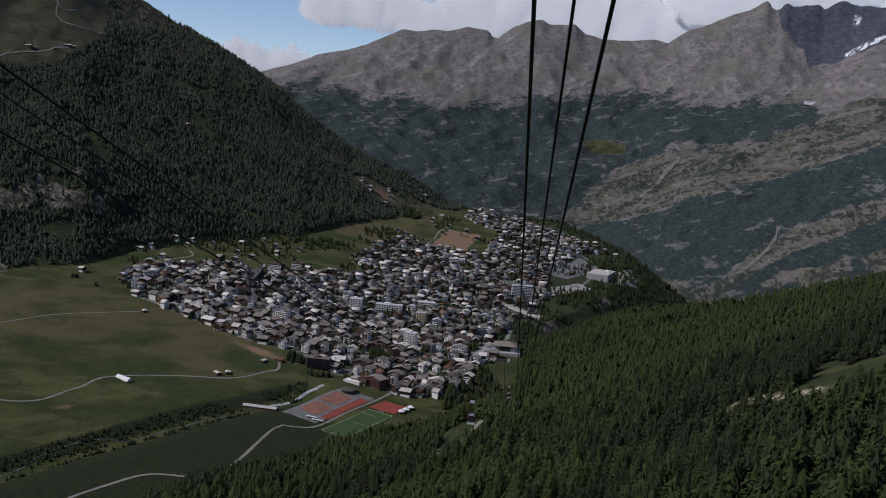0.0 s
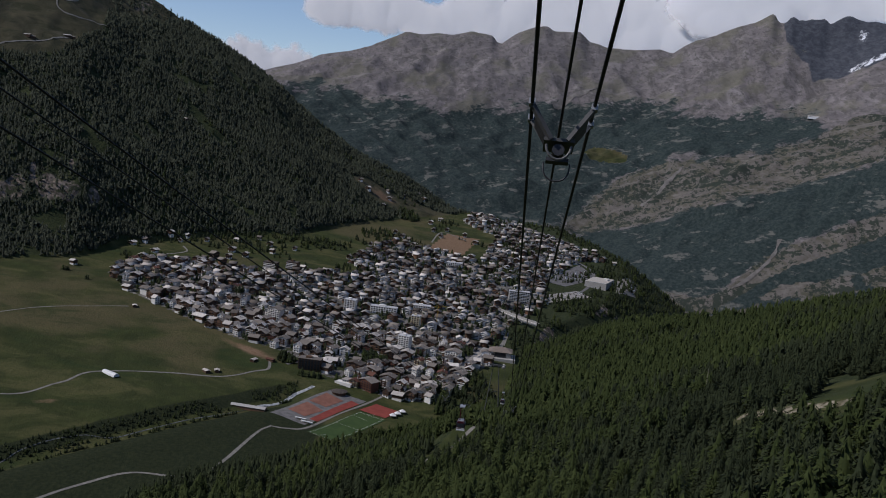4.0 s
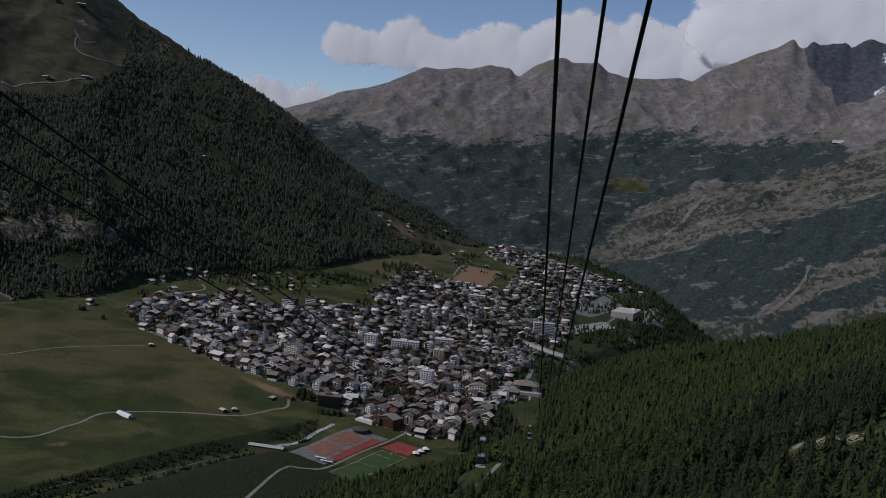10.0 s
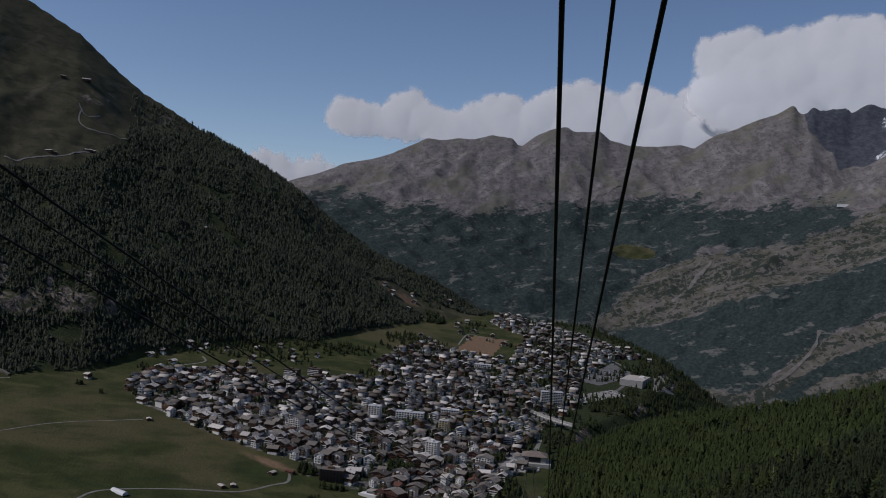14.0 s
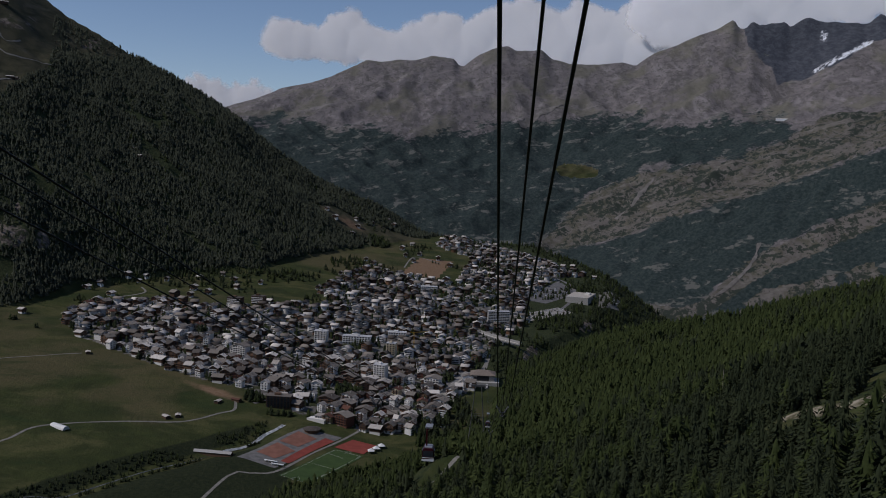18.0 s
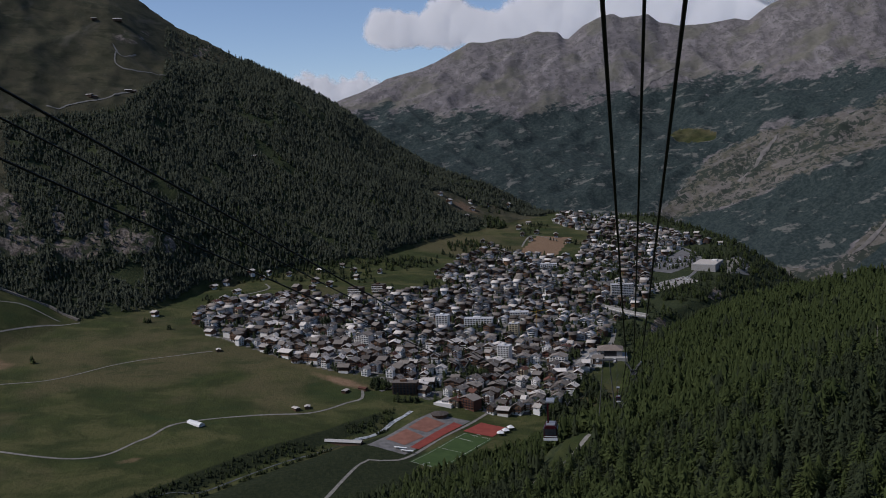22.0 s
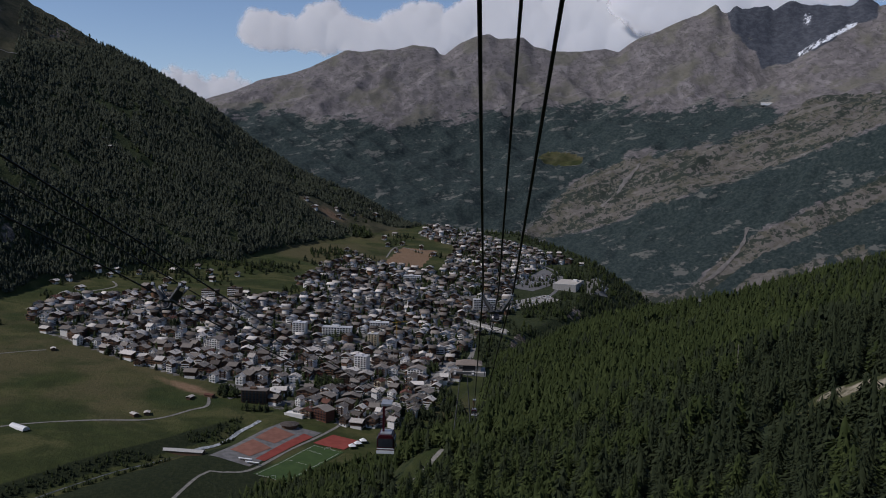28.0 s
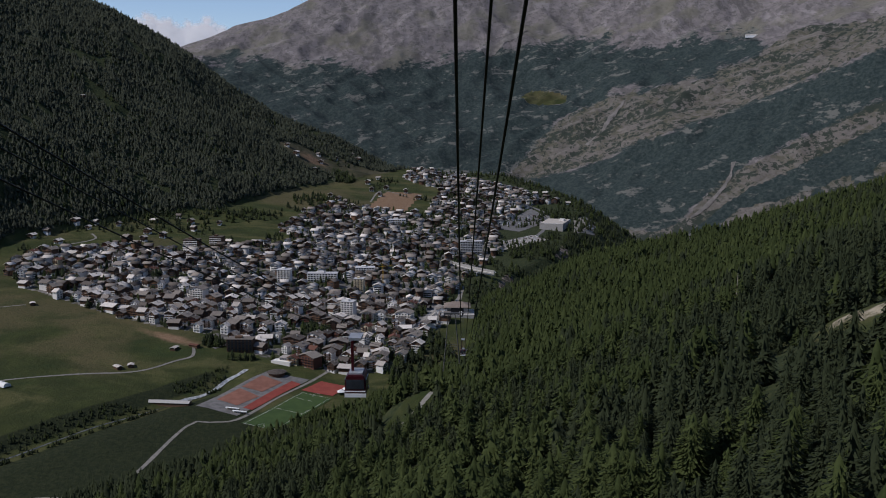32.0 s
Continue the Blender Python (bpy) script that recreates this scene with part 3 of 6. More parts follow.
def zones(x, y, z):
    """Weights of the kinds of ground and of painted shade, from the lie of the land."""
    az, r = polar(x, y)
    el = np.degrees(np.arctan2(z - EYE[2], np.maximum(r, 1)))
    gx, gy = 4.0, 4.0
    steep = np.hypot((height(x + gx, y) - height(x - gx, y)) / (2 * gx), (height(x, y + gy) - height(x, y - gy)) / (2 * gy))
    fr = FOOT_R(az)
    west = (r > fr + 10) & (r < CREST_R(az) + 120) & (az < 5)
    near = near_wood(x, y)
    woods_w = west & ~pasture_foot(x, y) & (az > WOOD_LEFT(el)) & (((x + 76) / 85) ** 2 + ((y - 2500) / 60) ** 2 > 1) & ~((x > -20) & (y < 2600)) & (el < WOOD_TOP(az) + (fbm(x, y, 90, 3) - 0.5) * 0.7)
    n1, n2 = fbm(x, y, 240, 5, False, 8.0), fbm(x, y, 60, 4, False, 1.0)
    far = r > 2760
    far = far & ~west
    wob = (n1 - 0.5) * 1.5 + (n2 - 0.5) * 1.2
    tree_el = TREE_LINE(az) + wob * 0.5
    lower = (el < STRIP_LOW(az) + wob * 0.2) & (az > 17) & ((el > ROCKY_TOP(az) + wob * 0.3) | (n2 < 0.5))
    mid_slope = ((el < WOOD_LOW(az) + wob * 0.7) & (el > SPUR_EL(az))) | (el < SPUR_LOW(az) + wob * 0.25)
    out = {
        "turf": np.where(west & ~woods_w & ~pasture_foot(x, y), 1.0, 0.0),
        "forest": np.where((near & clear_of(x, y)) | woods_w, 1.0, 0.0),
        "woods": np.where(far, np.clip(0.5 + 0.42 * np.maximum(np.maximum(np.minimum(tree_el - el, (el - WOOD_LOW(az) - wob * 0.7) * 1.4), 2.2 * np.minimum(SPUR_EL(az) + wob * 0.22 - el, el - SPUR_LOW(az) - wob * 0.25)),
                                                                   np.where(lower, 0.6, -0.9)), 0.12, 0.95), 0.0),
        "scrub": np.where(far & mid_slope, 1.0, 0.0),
        # painted shade on the cirque face east of the summit
        "shaded_rock": np.where(far, np.clip(0.5 + 2.2 * np.minimum(np.minimum(az - 20.35 - 0.75 * np.clip(8.3 - el, 0, 4) + (n2 - 0.5) * 0.9, 28.5 - az),
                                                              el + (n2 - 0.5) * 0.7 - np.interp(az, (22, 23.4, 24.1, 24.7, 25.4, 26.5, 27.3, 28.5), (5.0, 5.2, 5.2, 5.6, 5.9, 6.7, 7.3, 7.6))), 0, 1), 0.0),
    }
    rock = np.where(far, 1.0, 0.0)
    built = within(x, y, VILLAGE) & ~near & ~west & ~far
    for gx, gy, gr in OPEN[:1] + OPEN[10:11]:
        built &= np.hypot(x - gx, y - gy) > gr
    out["yard"] = np.where(built, 0.55 + 0.5 * n2, 0.0)
    east = x - np.interp(y, EDGE[:, 1], EDGE[:, 0])
    brink = ~far & ~west & ~near & (y > 1480) & ~built & (east > np.where(y > 1750, -200, -110) + 60 * (n2 - 0.5)) & (x > 120)
    out["forest"] = np.where(brink, 1.0, out["forest"])
    bare_rock = crag_zone(az, el) * (fbm(x, y, 34, 4, False, 7.0) * 1.9 - 0.2)
    knoll = np.exp(-(((az + 20.6) / 1.5) ** 2 + ((el - 6.2) / 0.7) ** 2) * 1.2) + np.exp(-(((az + 17.0) / 1.2) ** 2 + ((el - 5.5) / 0.5) ** 2))
    knoll = knoll * (fbm(x, y, 40, 4, True, 6.0) * 1.5 - 0.25)
    gorge = (~far) & (~west) & (~near) & (steep > 0.4) & (east > -10) & (y > 1560) & (y < 1900) & (n2 + 0.4 * n1 > 0.66)
    out["crag"] = np.where(gorge, 1.0, np.where(west, np.maximum(bare_rock, knoll * 0.8), 0.0))
    out["rock"] = rock
    field = (np.abs(x - 108 - 0.25 * (y - 2200)) < 42) & (y > 2115) & (y < 2330)
    bare = np.exp(-((x + 705) / 60) ** 2 - ((y - 1355) / 38) ** 2)
    dry = np.exp(-((x + 205) / 75) ** 2 - ((y - 1330 + 0.5 * (x + 205)) / 22) ** 2)
    scrape = 1.25 * np.exp(-(track_gap(x, y) / 3.4) ** 4)
    tan = np.exp(-((x + 395) / 40) ** 2 - ((y - 1066 - 0.45 * (x + 395)) / 14) ** 2)
    hill = np.exp(-(((x + 75) / 70) ** 2 + ((y - 2500) / 45) ** 2) * 1.2)
    out["soil"] = np.maximum(np.maximum(np.where(field, 1.0, 0), np.maximum(dry * 0.6, np.maximum(bare * 0.6, tan * 0.5))), hill * 0.6)
    out["sand"] = scrape * (0.35 + 0.9 * n2)
    t = np.clip(((az - 24.6) * 2.8 + (el - 5.7) * 1.6) / (2.8 ** 2 + 1.6 ** 2), 0, 1)
    firn = np.exp(-(np.hypot(az - 24.6 - 2.8 * t, el - 5.7 - 1.6 * t) / 0.32) ** 2)
    firn = np.maximum(firn, np.exp(-((az - 24.95) / 0.55) ** 2 - ((el - 7.6) / 0.7) ** 2))
    firn = np.maximum(firn, np.exp(-((az - 29.6) / 0.9) ** 2 - ((el - 7.3) / 0.45) ** 2))
    out["snow"] = np.where(far, firn * 0.62, 0.0)
    # cloud shade south of the brook, carried by the darker grass colour
    out["shade_scrub_green"] = np.where(near | west | far, 0.0, np.clip((1082 + 1.07 * (x + 231) - y) / 26 + 0.3, 0, 1) * np.clip((-60 - x) / 40, 0, 1) * np.clip((1190 - y) / 40, 0, 1))
    # dark scrub along the north bank
    bank = np.exp(-((y - (1122 + 1.07 * (x + 231))) / 20) ** 2) * np.clip((-x - 120) / 40, 0, 1)
    out["shade_scrub_green"] = np.maximum(out["shade_scrub_green"], np.where(near | west | far, 0.0, bank))
    pasture = far & (((az - 11.6) / 1.2) ** 2 + ((el + 0.45) / 0.4) ** 2 + wob * 0.8 < 1)
    out["shade_scrub_green"] = np.where(pasture, 0.47, out["shade_scrub_green"])
    for key in ("woods", "scrub", "rock"):
        out[key] = np.where(pasture, 0.0, out[key])
    return out


def near_wood(x, y):
    """True on the near wooded slope."""
    az, r = polar(x, y)
    shelf = np.where(r < 2400, plateau(x, y), 0) - np.clip(x - np.interp(y, EDGE[:, 1], EDGE[:, 0]), 0, None) * 0.62
    return (near_level(x, y, az, r) > shelf + 2) & (r < BROW_R(az) + 40)


def build_ground():
    az = np.concatenate([np.arange(-180, -44, 6.0), np.arange(-44, 44.01, 0.165), np.arange(50, 180, 6.0)])
    r = np.concatenate([np.geomspace(2, 90, 14), np.arange(96, 900, 6.5), np.arange(900, 2000, 6.5), np.arange(2000, 3000, 8.0), np.arange(3000, 4900, 11.0)])
    A, R = np.meshgrid(np.radians(az), r, indexing="ij")
    x, y = EYE[0] + R * np.sin(A), EYE[1] + R * np.cos(A)
    x, y = x.ravel(), y.ravel()
    z = height(x, y)
    na, nr = len(az), len(r)
    i = np.arange(na * nr).reshape(na, nr)
    j = np.roll(i, -1, axis=0)
    faces = np.stack([i[:, :-1], i[:, 1:], j[:, 1:], j[:, :-1]], -1).reshape(-1, 4)
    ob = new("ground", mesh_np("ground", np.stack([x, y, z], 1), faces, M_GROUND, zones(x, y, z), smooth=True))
    tagged(ob, "mountain valley with meadows, rocky slopes and forest floor", "terrain", kind="structure")


build_ground()


# ---- woods ----
def conifers(x, y, z, h, rad, blades, rng, round_top=0.75):
    """Arrays of conifers: a core coloured dark for the crown's inner shade, and many drooping sprays of needles round
    it.
    """
    n = len(x)
    tone = np.clip(rng.normal(0.42, 0.16, n) + 0.7 * (fbm(x, y, 60, 3, False, 9.0) - 0.5), 0, 1)
    a = rng.uniform(0, 6.283, (n, blades))
    f = 1 - np.sqrt(1 - 0.99 * (np.arange(blades) + rng.random((n, blades))) / blades)
    r = rad[:, None] * (1 - f) ** round_top * (0.55 + 0.45 * np.clip(f * 7, 0, 1)) * rng.uniform(0.72, 1.12, (n, blades))
    half = rad[:, None] * rng.uniform(1.3, 2.5, (n, blades)) / math.sqrt(blades) * (1.15 - 0.6 * f)
    ln = h[:, None] * rng.uniform(0.6, 1.3, (n, blades)) / math.sqrt(blades)
    mid = z[:, None] + h[:, None] * (0.07 + 0.93 * f)
    c, s = np.cos(a), np.sin(a)
    cx, cy = x[:, None], y[:, None]
    inner, outer = r * rng.uniform(0.25, 0.6, (n, blades)), r * rng.uniform(0.92, 1.2, (n, blades)) + half * 0.2
    roll = rng.normal(0, 0.35, (n, blades)) * half
    p = np.empty((n, blades, 3, 3), np.float32)
    for k, (q, t, up, lean) in enumerate(((inner, 0.0, 0.5, 0.0), (outer, -1.0, -0.25, -1.0), (outer, 1.0, -0.25, 1.0))):
        p[:, :, k, 0] = cx + c * q - s * half * t
        p[:, :, k, 1] = cy + s * q + c * half * t
        p[:, :, k, 2] = mid + ln * up + roll * lean
    nr = np.empty((n, blades, 3, 3), np.float32)
    tilt = rng.normal(0, 0.35, (n, blades))
    nr[..., 0], nr[..., 1], nr[..., 2] = (c * 0.62 - s * tilt)[..., None], (s * 0.62 + c * tilt)[..., None], (0.72 + 0.25 * f)[..., None]
    nr /= np.linalg.norm(nr, axis=-1, keepdims=True)
    # the crown's lumpy body
    sides, levels = (9, (0.0, 0.1, 0.24, 0.4, 0.56, 0.72, 0.87)) if blades > 200 else (7, (0.02, 0.14, 0.34, 0.58, 0.82)) if blades > 30 else (5, (0.03, 0.3, 0.7)) if blades > 8 else (5, (0.03, 0.5))
    rings = len(levels)
    core = np.empty((n, rings, sides, 3), np.float32)
    cn = np.empty((n, rings, sides, 3), np.float32)
    for i, g in enumerate(levels):
        for k in range(sides):
            t = 6.283 * (k + 0.5 * i) / sides + a[:, 0]
            q = rad * (0.66 if blades < 40 else 0.42) * (1 - g) ** round_top * (0.6 + 0.4 * min(1, g * 7)) * rng.uniform(0.74, 1.18, n)
            core[:, i, k] = np.stack([x + np.cos(t) * q, y + np.sin(t) * q, z + h * (0.06 + 0.93 * g + rng.uniform(-0.02, 0.02, n))], 1)
            cn[:, i, k] = np.stack([np.cos(t) * 0.7, np.sin(t) * 0.7, rng.normal(0.55, 0.25, n) + 0.3 * g], 1)
    tips = np.stack([x, y, z + h * (1.0 if blades < 40 else 0.95)], 1)
    tipn = np.tile(np.array([0.0, 0.0, 1.0]), (n, 1))
    # tint falls towards the trunk and on the core: inner shade put into colour
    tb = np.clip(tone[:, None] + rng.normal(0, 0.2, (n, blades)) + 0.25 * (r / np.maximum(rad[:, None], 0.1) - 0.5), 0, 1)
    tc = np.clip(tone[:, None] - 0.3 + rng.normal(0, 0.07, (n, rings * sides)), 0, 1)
    verts = np.concatenate([p.reshape(-1, 3), core.reshape(-1, 3), tips])
    norms = np.concatenate([nr.reshape(-1, 3), cn.reshape(-1, 3), tipn])
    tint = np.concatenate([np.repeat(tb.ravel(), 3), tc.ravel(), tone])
    m = n * blades * 3
    per = rings * sides
    k = np.arange(sides)
    k1 = (k + 1) % sides
    tri = []
    for i in range(rings - 1):
        lo, hi = i * sides, (i + 1) * sides
        tri += [np.stack([lo + k, lo + k1, hi + k], 1), np.stack([lo + k1, hi + k1, hi + k], 1)]
    tri = np.concatenate(tri)
    body = (m + np.arange(n)[:, None, None] * per + tri[None]).reshape(-1, 3)
    top = m + np.arange(n)[:, None] * per + (rings - 1) * sides
    cap = np.stack([top + k, top + k1, np.repeat((m + n * per + np.arange(n))[:, None], sides, 1)], -1).reshape(-1, 3)
    faces = np.concatenate([np.arange(m).reshape(-1, 3), body, cap])
    return verts, faces, tint, norms


NEAR_TREES = []


def build_woods():
    rng = np.random.default_rng(4)
    # near slope
    n = 41000
    x, y = rng.uniform(-300, 900, n), rng.uniform(60, 1450, n)
    az, r = polar(x, y)
    keep = near_wood(x, y) & (az < 42) & (az > -40) & (r > 80) & clear_of(x, y)
    x, y = x[keep], y[keep]
    z = height(x, y)
    az, r = polar(x, y)
    dens = fbm(x, y, 70, 3, False, 6.0)
    keep = dens + rng.uniform(-0.25, 0.25, len(x)) > 0.27
    x, y, z, r = x[keep], y[keep], z[keep], r[keep]
    larch = fbm(x, y, 130, 3, False, 4.0) + rng.normal(0, 0.07, len(x)) > 0.47
    h = rng.uniform(11, 19.5, len(x)) * (0.8 + 0.4 * dens[keep])
    h *= np.where((track_gap(x + 10, y + 18) < 24) | (track_gap(x, y) < 12), 0.38, 1.0)
    close = np.argsort(np.hypot(x - 75, (y - 320) / 1.6))[:240]
    for i in close:
        NEAR_TREES.append((float(x[i]), float(y[i]), float(z[i]), float(h[i]), bool(larch[i])))
    rest = np.ones(len(x), bool)
    rest[close] = False
    for kind, m, mat, text in (("larch_wood", larch, M_LARCH, "bright green larch forest covering the slope below the ropeway"),
                               ("spruce_wood", ~larch, M_SPRUCE, "dark green spruce and pine forest on the slope")):
        for close, blades in ((True, 160), (False, 26)):
            q = m & rest & ((r < 620) == close)
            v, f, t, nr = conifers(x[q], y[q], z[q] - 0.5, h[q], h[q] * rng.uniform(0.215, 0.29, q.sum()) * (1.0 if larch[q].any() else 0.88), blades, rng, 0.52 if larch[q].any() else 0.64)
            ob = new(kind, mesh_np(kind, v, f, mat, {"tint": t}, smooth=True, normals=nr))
            tagged(ob, text, "forest", kind="stuff")
    # western mountain
    n = 76000
    a, r = rng.uniform(-31.5, 5, n), np.sqrt(rng.uniform(1450 ** 2, 2720 ** 2, n))
    x, y = EYE[0] + r * np.sin(np.radians(a)), EYE[1] + r * np.cos(np.radians(a))
    z = height(x, y)
    el = np.degrees(np.arctan2(z - EYE[2], r))
    m = (r > FOOT_R(a) + 5 + 30 * (fbm(x, y, 60, 3) - 0.5)) & (r < CREST_R(a) + 15) & ((el < WOOD_TOP(a) + (fbm(x, y, 90, 3) - 0.5) * 0.7) | ((a > -18.9) & (a < -14) & (rng.random(n) < 0.22)))
    m &= a > WOOD_LEFT(el) - 0.3 + rng.uniform(-0.25, 0.25, n)
    m &= ~((np.abs(a + 13.0) < 1.1) & (np.abs(el + 0.9 + 0.9 * (a + 13.0)) < 0.35))
    g = fbm(x, y, 45, 3, False, 2.0)
    m &= g > 0.27
    m &= ~((crag_zone(a, el) * (fbm(x, y, 34, 4, False, 7.0) * 1.9 - 0.2) > 0.42) & (rng.random(n) < 0.93))
    m &= ~pasture_foot(x, y)
    m &= ((x + 76) / 85) ** 2 + ((y - 2500) / 60) ** 2 > 1
    m &= ~((x > -20) & (y < 2600))
    x, y, z = x[m], y[m], z[m]
    h = rng.uniform(7, 14.5, len(x))
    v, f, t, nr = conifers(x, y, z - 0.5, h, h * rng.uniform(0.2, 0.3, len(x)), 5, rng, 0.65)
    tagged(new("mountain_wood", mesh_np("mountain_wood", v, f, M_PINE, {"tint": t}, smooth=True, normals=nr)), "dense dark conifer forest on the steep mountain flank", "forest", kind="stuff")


build_woods()


# ---- single trees that stand nearest to the line ----
def conifer_kind(seed, airy, mat, name, label):
    """A conifer 10 m high: tapered trunk, drooping ragged branches in whorls."""
    top = tagged(new(name), label, "tree", group="trees under the ropeway")
    part("trunk", beam(bmesh.new(), (0, 0, -0.6), (0, 0, 9.4), 0.17, 7, 0.02), M_BARK, top)
    g = np.random.default_rng(seed)
    one = np.zeros(1)
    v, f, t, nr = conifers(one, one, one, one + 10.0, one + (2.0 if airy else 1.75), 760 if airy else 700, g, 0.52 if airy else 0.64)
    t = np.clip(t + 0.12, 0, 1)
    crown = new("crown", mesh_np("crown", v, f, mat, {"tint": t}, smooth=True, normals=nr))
    crown.parent = top
    return top


def build_near_trees():
    rng = random.Random(5)
    larches = [conifer_kind(s, True, M_LARCH, "larch_tree", "bright green larch on the steep slope") for s in (1, 2, 3)]
    spruces = [conifer_kind(s, False, M_SPRUCE, "spruce_tree", "dark green spruce on the steep slope") for s in (4, 5)]
    used = set()
    for x, y, z, h, larch in NEAR_TREES:
        k = rng.choice(larches if larch else spruces)
        s = h / 10
        m = pose(x, y, z - 0.2, rng.uniform(-3, 3), rng.uniform(-3, 3), rng.uniform(0, 360)) @ Matrix.Diagonal((s * rng.uniform(0.95, 1.3), s * rng.uniform(0.95, 1.3), s, 1))
        if k in used:
            copy_thing(k, Matrix.Identity(4)).matrix_basis = m
        else:
            used.add(k)
            PENDING.append((k, m))
    for k, m in PENDING:
        k.matrix_basis = m


PENDING = []
build_near_trees()


# ---- clouds over the far range ----
def cloud(name, label, crown, floor_line, seed, count, size, r=4630.0, step=0.04):
    """A cumulus seen from afar: heaped round billows over a flat base, thinning out to wisps at the rim."""
    rng = np.random.default_rng(seed)
    top, low = table(crown), table(floor_line)
    a = np.arange(crown[0][0] - 1.0, crown[-1][0] + 1.0, step)
    e = np.arange(min(p[1] for p in floor_line) - 0.8, max(p[1] for p in crown) + 0.8, step)
    A, E = np.meshgrid(a, e, indexing="ij")
    wa = A + 0.22 * (fbm(A, E, 0.9, 4, False, seed) - 0.5) * 2
    we = E + 0.22 * (fbm(A, E, 0.9, 4, False, seed + 7) - 0.5) * 2
    deep, rim = np.zeros_like(A), np.full_like(A, -1.0)
    for k in range(count):
        # large billows inside the heap, small ones out to its rim
        q = size * (1.0 if k < count // 4 else 0.7 if k < count * 2 // 3 else 0.42) * rng.uniform(0.7, 1.15)
        ca = rng.uniform(crown[0][0] + q * 0.8, crown[-1][0] - q * 0.3)
        room = top(ca) - low(ca)
        if room < q * 0.8:
            continue
        ce = low(ca) + q * 0.55 + (room - 1.5 * q) * rng.random() ** 0.6 if room > 1.5 * q else low(ca) + room * 0.5
        i0, i1 = np.searchsorted(a, (ca - 2 * q, ca + 2 * q))
        j0, j1 = np.searchsorted(e, (ce - 2 * q, ce + 2 * q))
        dx, dy = wa[i0:i1, j0:j1] - ca, we[i0:i1, j0:j1] - ce
        dy = np.where(dy < 0, dy * 1.25, dy)
        d = np.hypot(dx, dy)
        lift = size * 0.8 * np.clip((room - abs(ce - low(ca) - room * 0.45)) / max(room, 0.1), 0, 1)
        deep[i0:i1, j0:j1] = np.maximum(deep[i0:i1, j0:j1], np.where(d < q, np.sqrt(np.clip(q * q - d * d, 0, None)) + lift, 0))
        rim[i0:i1, j0:j1] = np.maximum(rim[i0:i1, j0:j1], q - d)
    body = np.minimum(np.minimum(top(wa) - 0.3 - we, (we - low(wa)) * 0.9), np.minimum(A - crown[0][0], crown[-1][0] - A) * 0.7)
    rim = np.maximum(rim, body * 0.8)
    deep = np.maximum(deep, np.sqrt(np.clip(body, 0, None)) * size * 1.1)
    bulge = deep * radians(1) * r * 0.1 + (fbm(wa, we, 0.5, 4, False, seed + 3) - 0.5) * 2
    def ease(v, times):
        for _ in range(times):
            v = (v * 2 + np.roll(v, 1, 0) + np.roll(v, -1, 0) + np.roll(v, 1, 1) + np.roll(v, -1, 1)) / 6
        return v
    bulge = ease(bulge, 14)
    form = 0.6 * ease(bulge, 90) + 0.4 * bulge
    R = r + (E - e[0]) * 42 - bulge
    ar, er = np.radians(A), np.radians(E)
    x, y, z = EYE[0] + R * np.sin(ar) * np.cos(er), EYE[1] + R * np.cos(ar) * np.cos(er), EYE[2] + R * np.sin(er)
    na, ne = A.shape
    i = np.arange(na * ne).reshape(na, ne)
    f = np.stack([i[:-1, :-1], i[1:, :-1], i[1:, 1:], i[:-1, 1:]], -1).reshape(-1, 4)
    f = f[rim.ravel()[f].max(1) > -0.12]
    used = np.unique(f)
    back = np.zeros(na * ne, int)
    back[used] = np.arange(len(used))
    v = np.stack([x.ravel(), y.ravel(), z.ravel()], 1)[used]
    # vapour scatters light round its billows: normals eased towards the sun
    ga, ge = np.gradient(form, axis=0) / (r * radians(step)), np.gradient(form, axis=1) / (r * radians(step))
    nx, nz, ny = -ga * 7.5, -ge * 7.5, -np.ones_like(ga) * 0.9
    nz = np.where(nz < 0, nz * 0.4, nz)
    nn = np.stack([nx * np.cos(ar) + ny * np.sin(ar), ny * np.cos(ar) - nx * np.sin(ar), nz], -1).reshape(-1, 3)
    nn /= np.linalg.norm(nn, axis=1, keepdims=True)
    nn = nn * 0.6 + np.array([math.sin(sa) * math.cos(se), math.cos(sa) * math.cos(se), math.sin(se)]) * 0.62
    nn /= np.linalg.norm(nn, axis=1, keepdims=True)
    ob = new(name, mesh_np(name, v, back[f], M_CLOUD, {"depth": rim.ravel()[used]}, smooth=True, normals=nn[used]))
    tagged(ob, label, "cloud", kind="structure")


cloud("cloud_bank", "white cumulus bank over the far ridge", [(-7.7, 6.9), (-7.0, 7.6), (-5.0, 7.9), (-3.8, 7.5), (-3.2, 8.4), (-2.3, 8.7), (-1.3, 8.2), (-0.6, 7.7), (0.8, 7.8), (1.8, 8.4), (2.6, 8.9), (3.7, 8.9), (4.2, 8.3),
      (5.0, 8.8), (6.1, 9.2), (7.3, 9.7), (8.3, 9.9), (9.0, 9.5), (10.0, 9.2), (11.0, 9.9), (12.1, 9.6), (13.1, 9.2), (14.6, 9.8), (18.0, 9.6)], [(-7.7, 6.2), (-6.3, 5.7), (-4, 5.5), (-1, 5.3), (3, 5.0), (18, 5.4)], 3, 620, 1.15)
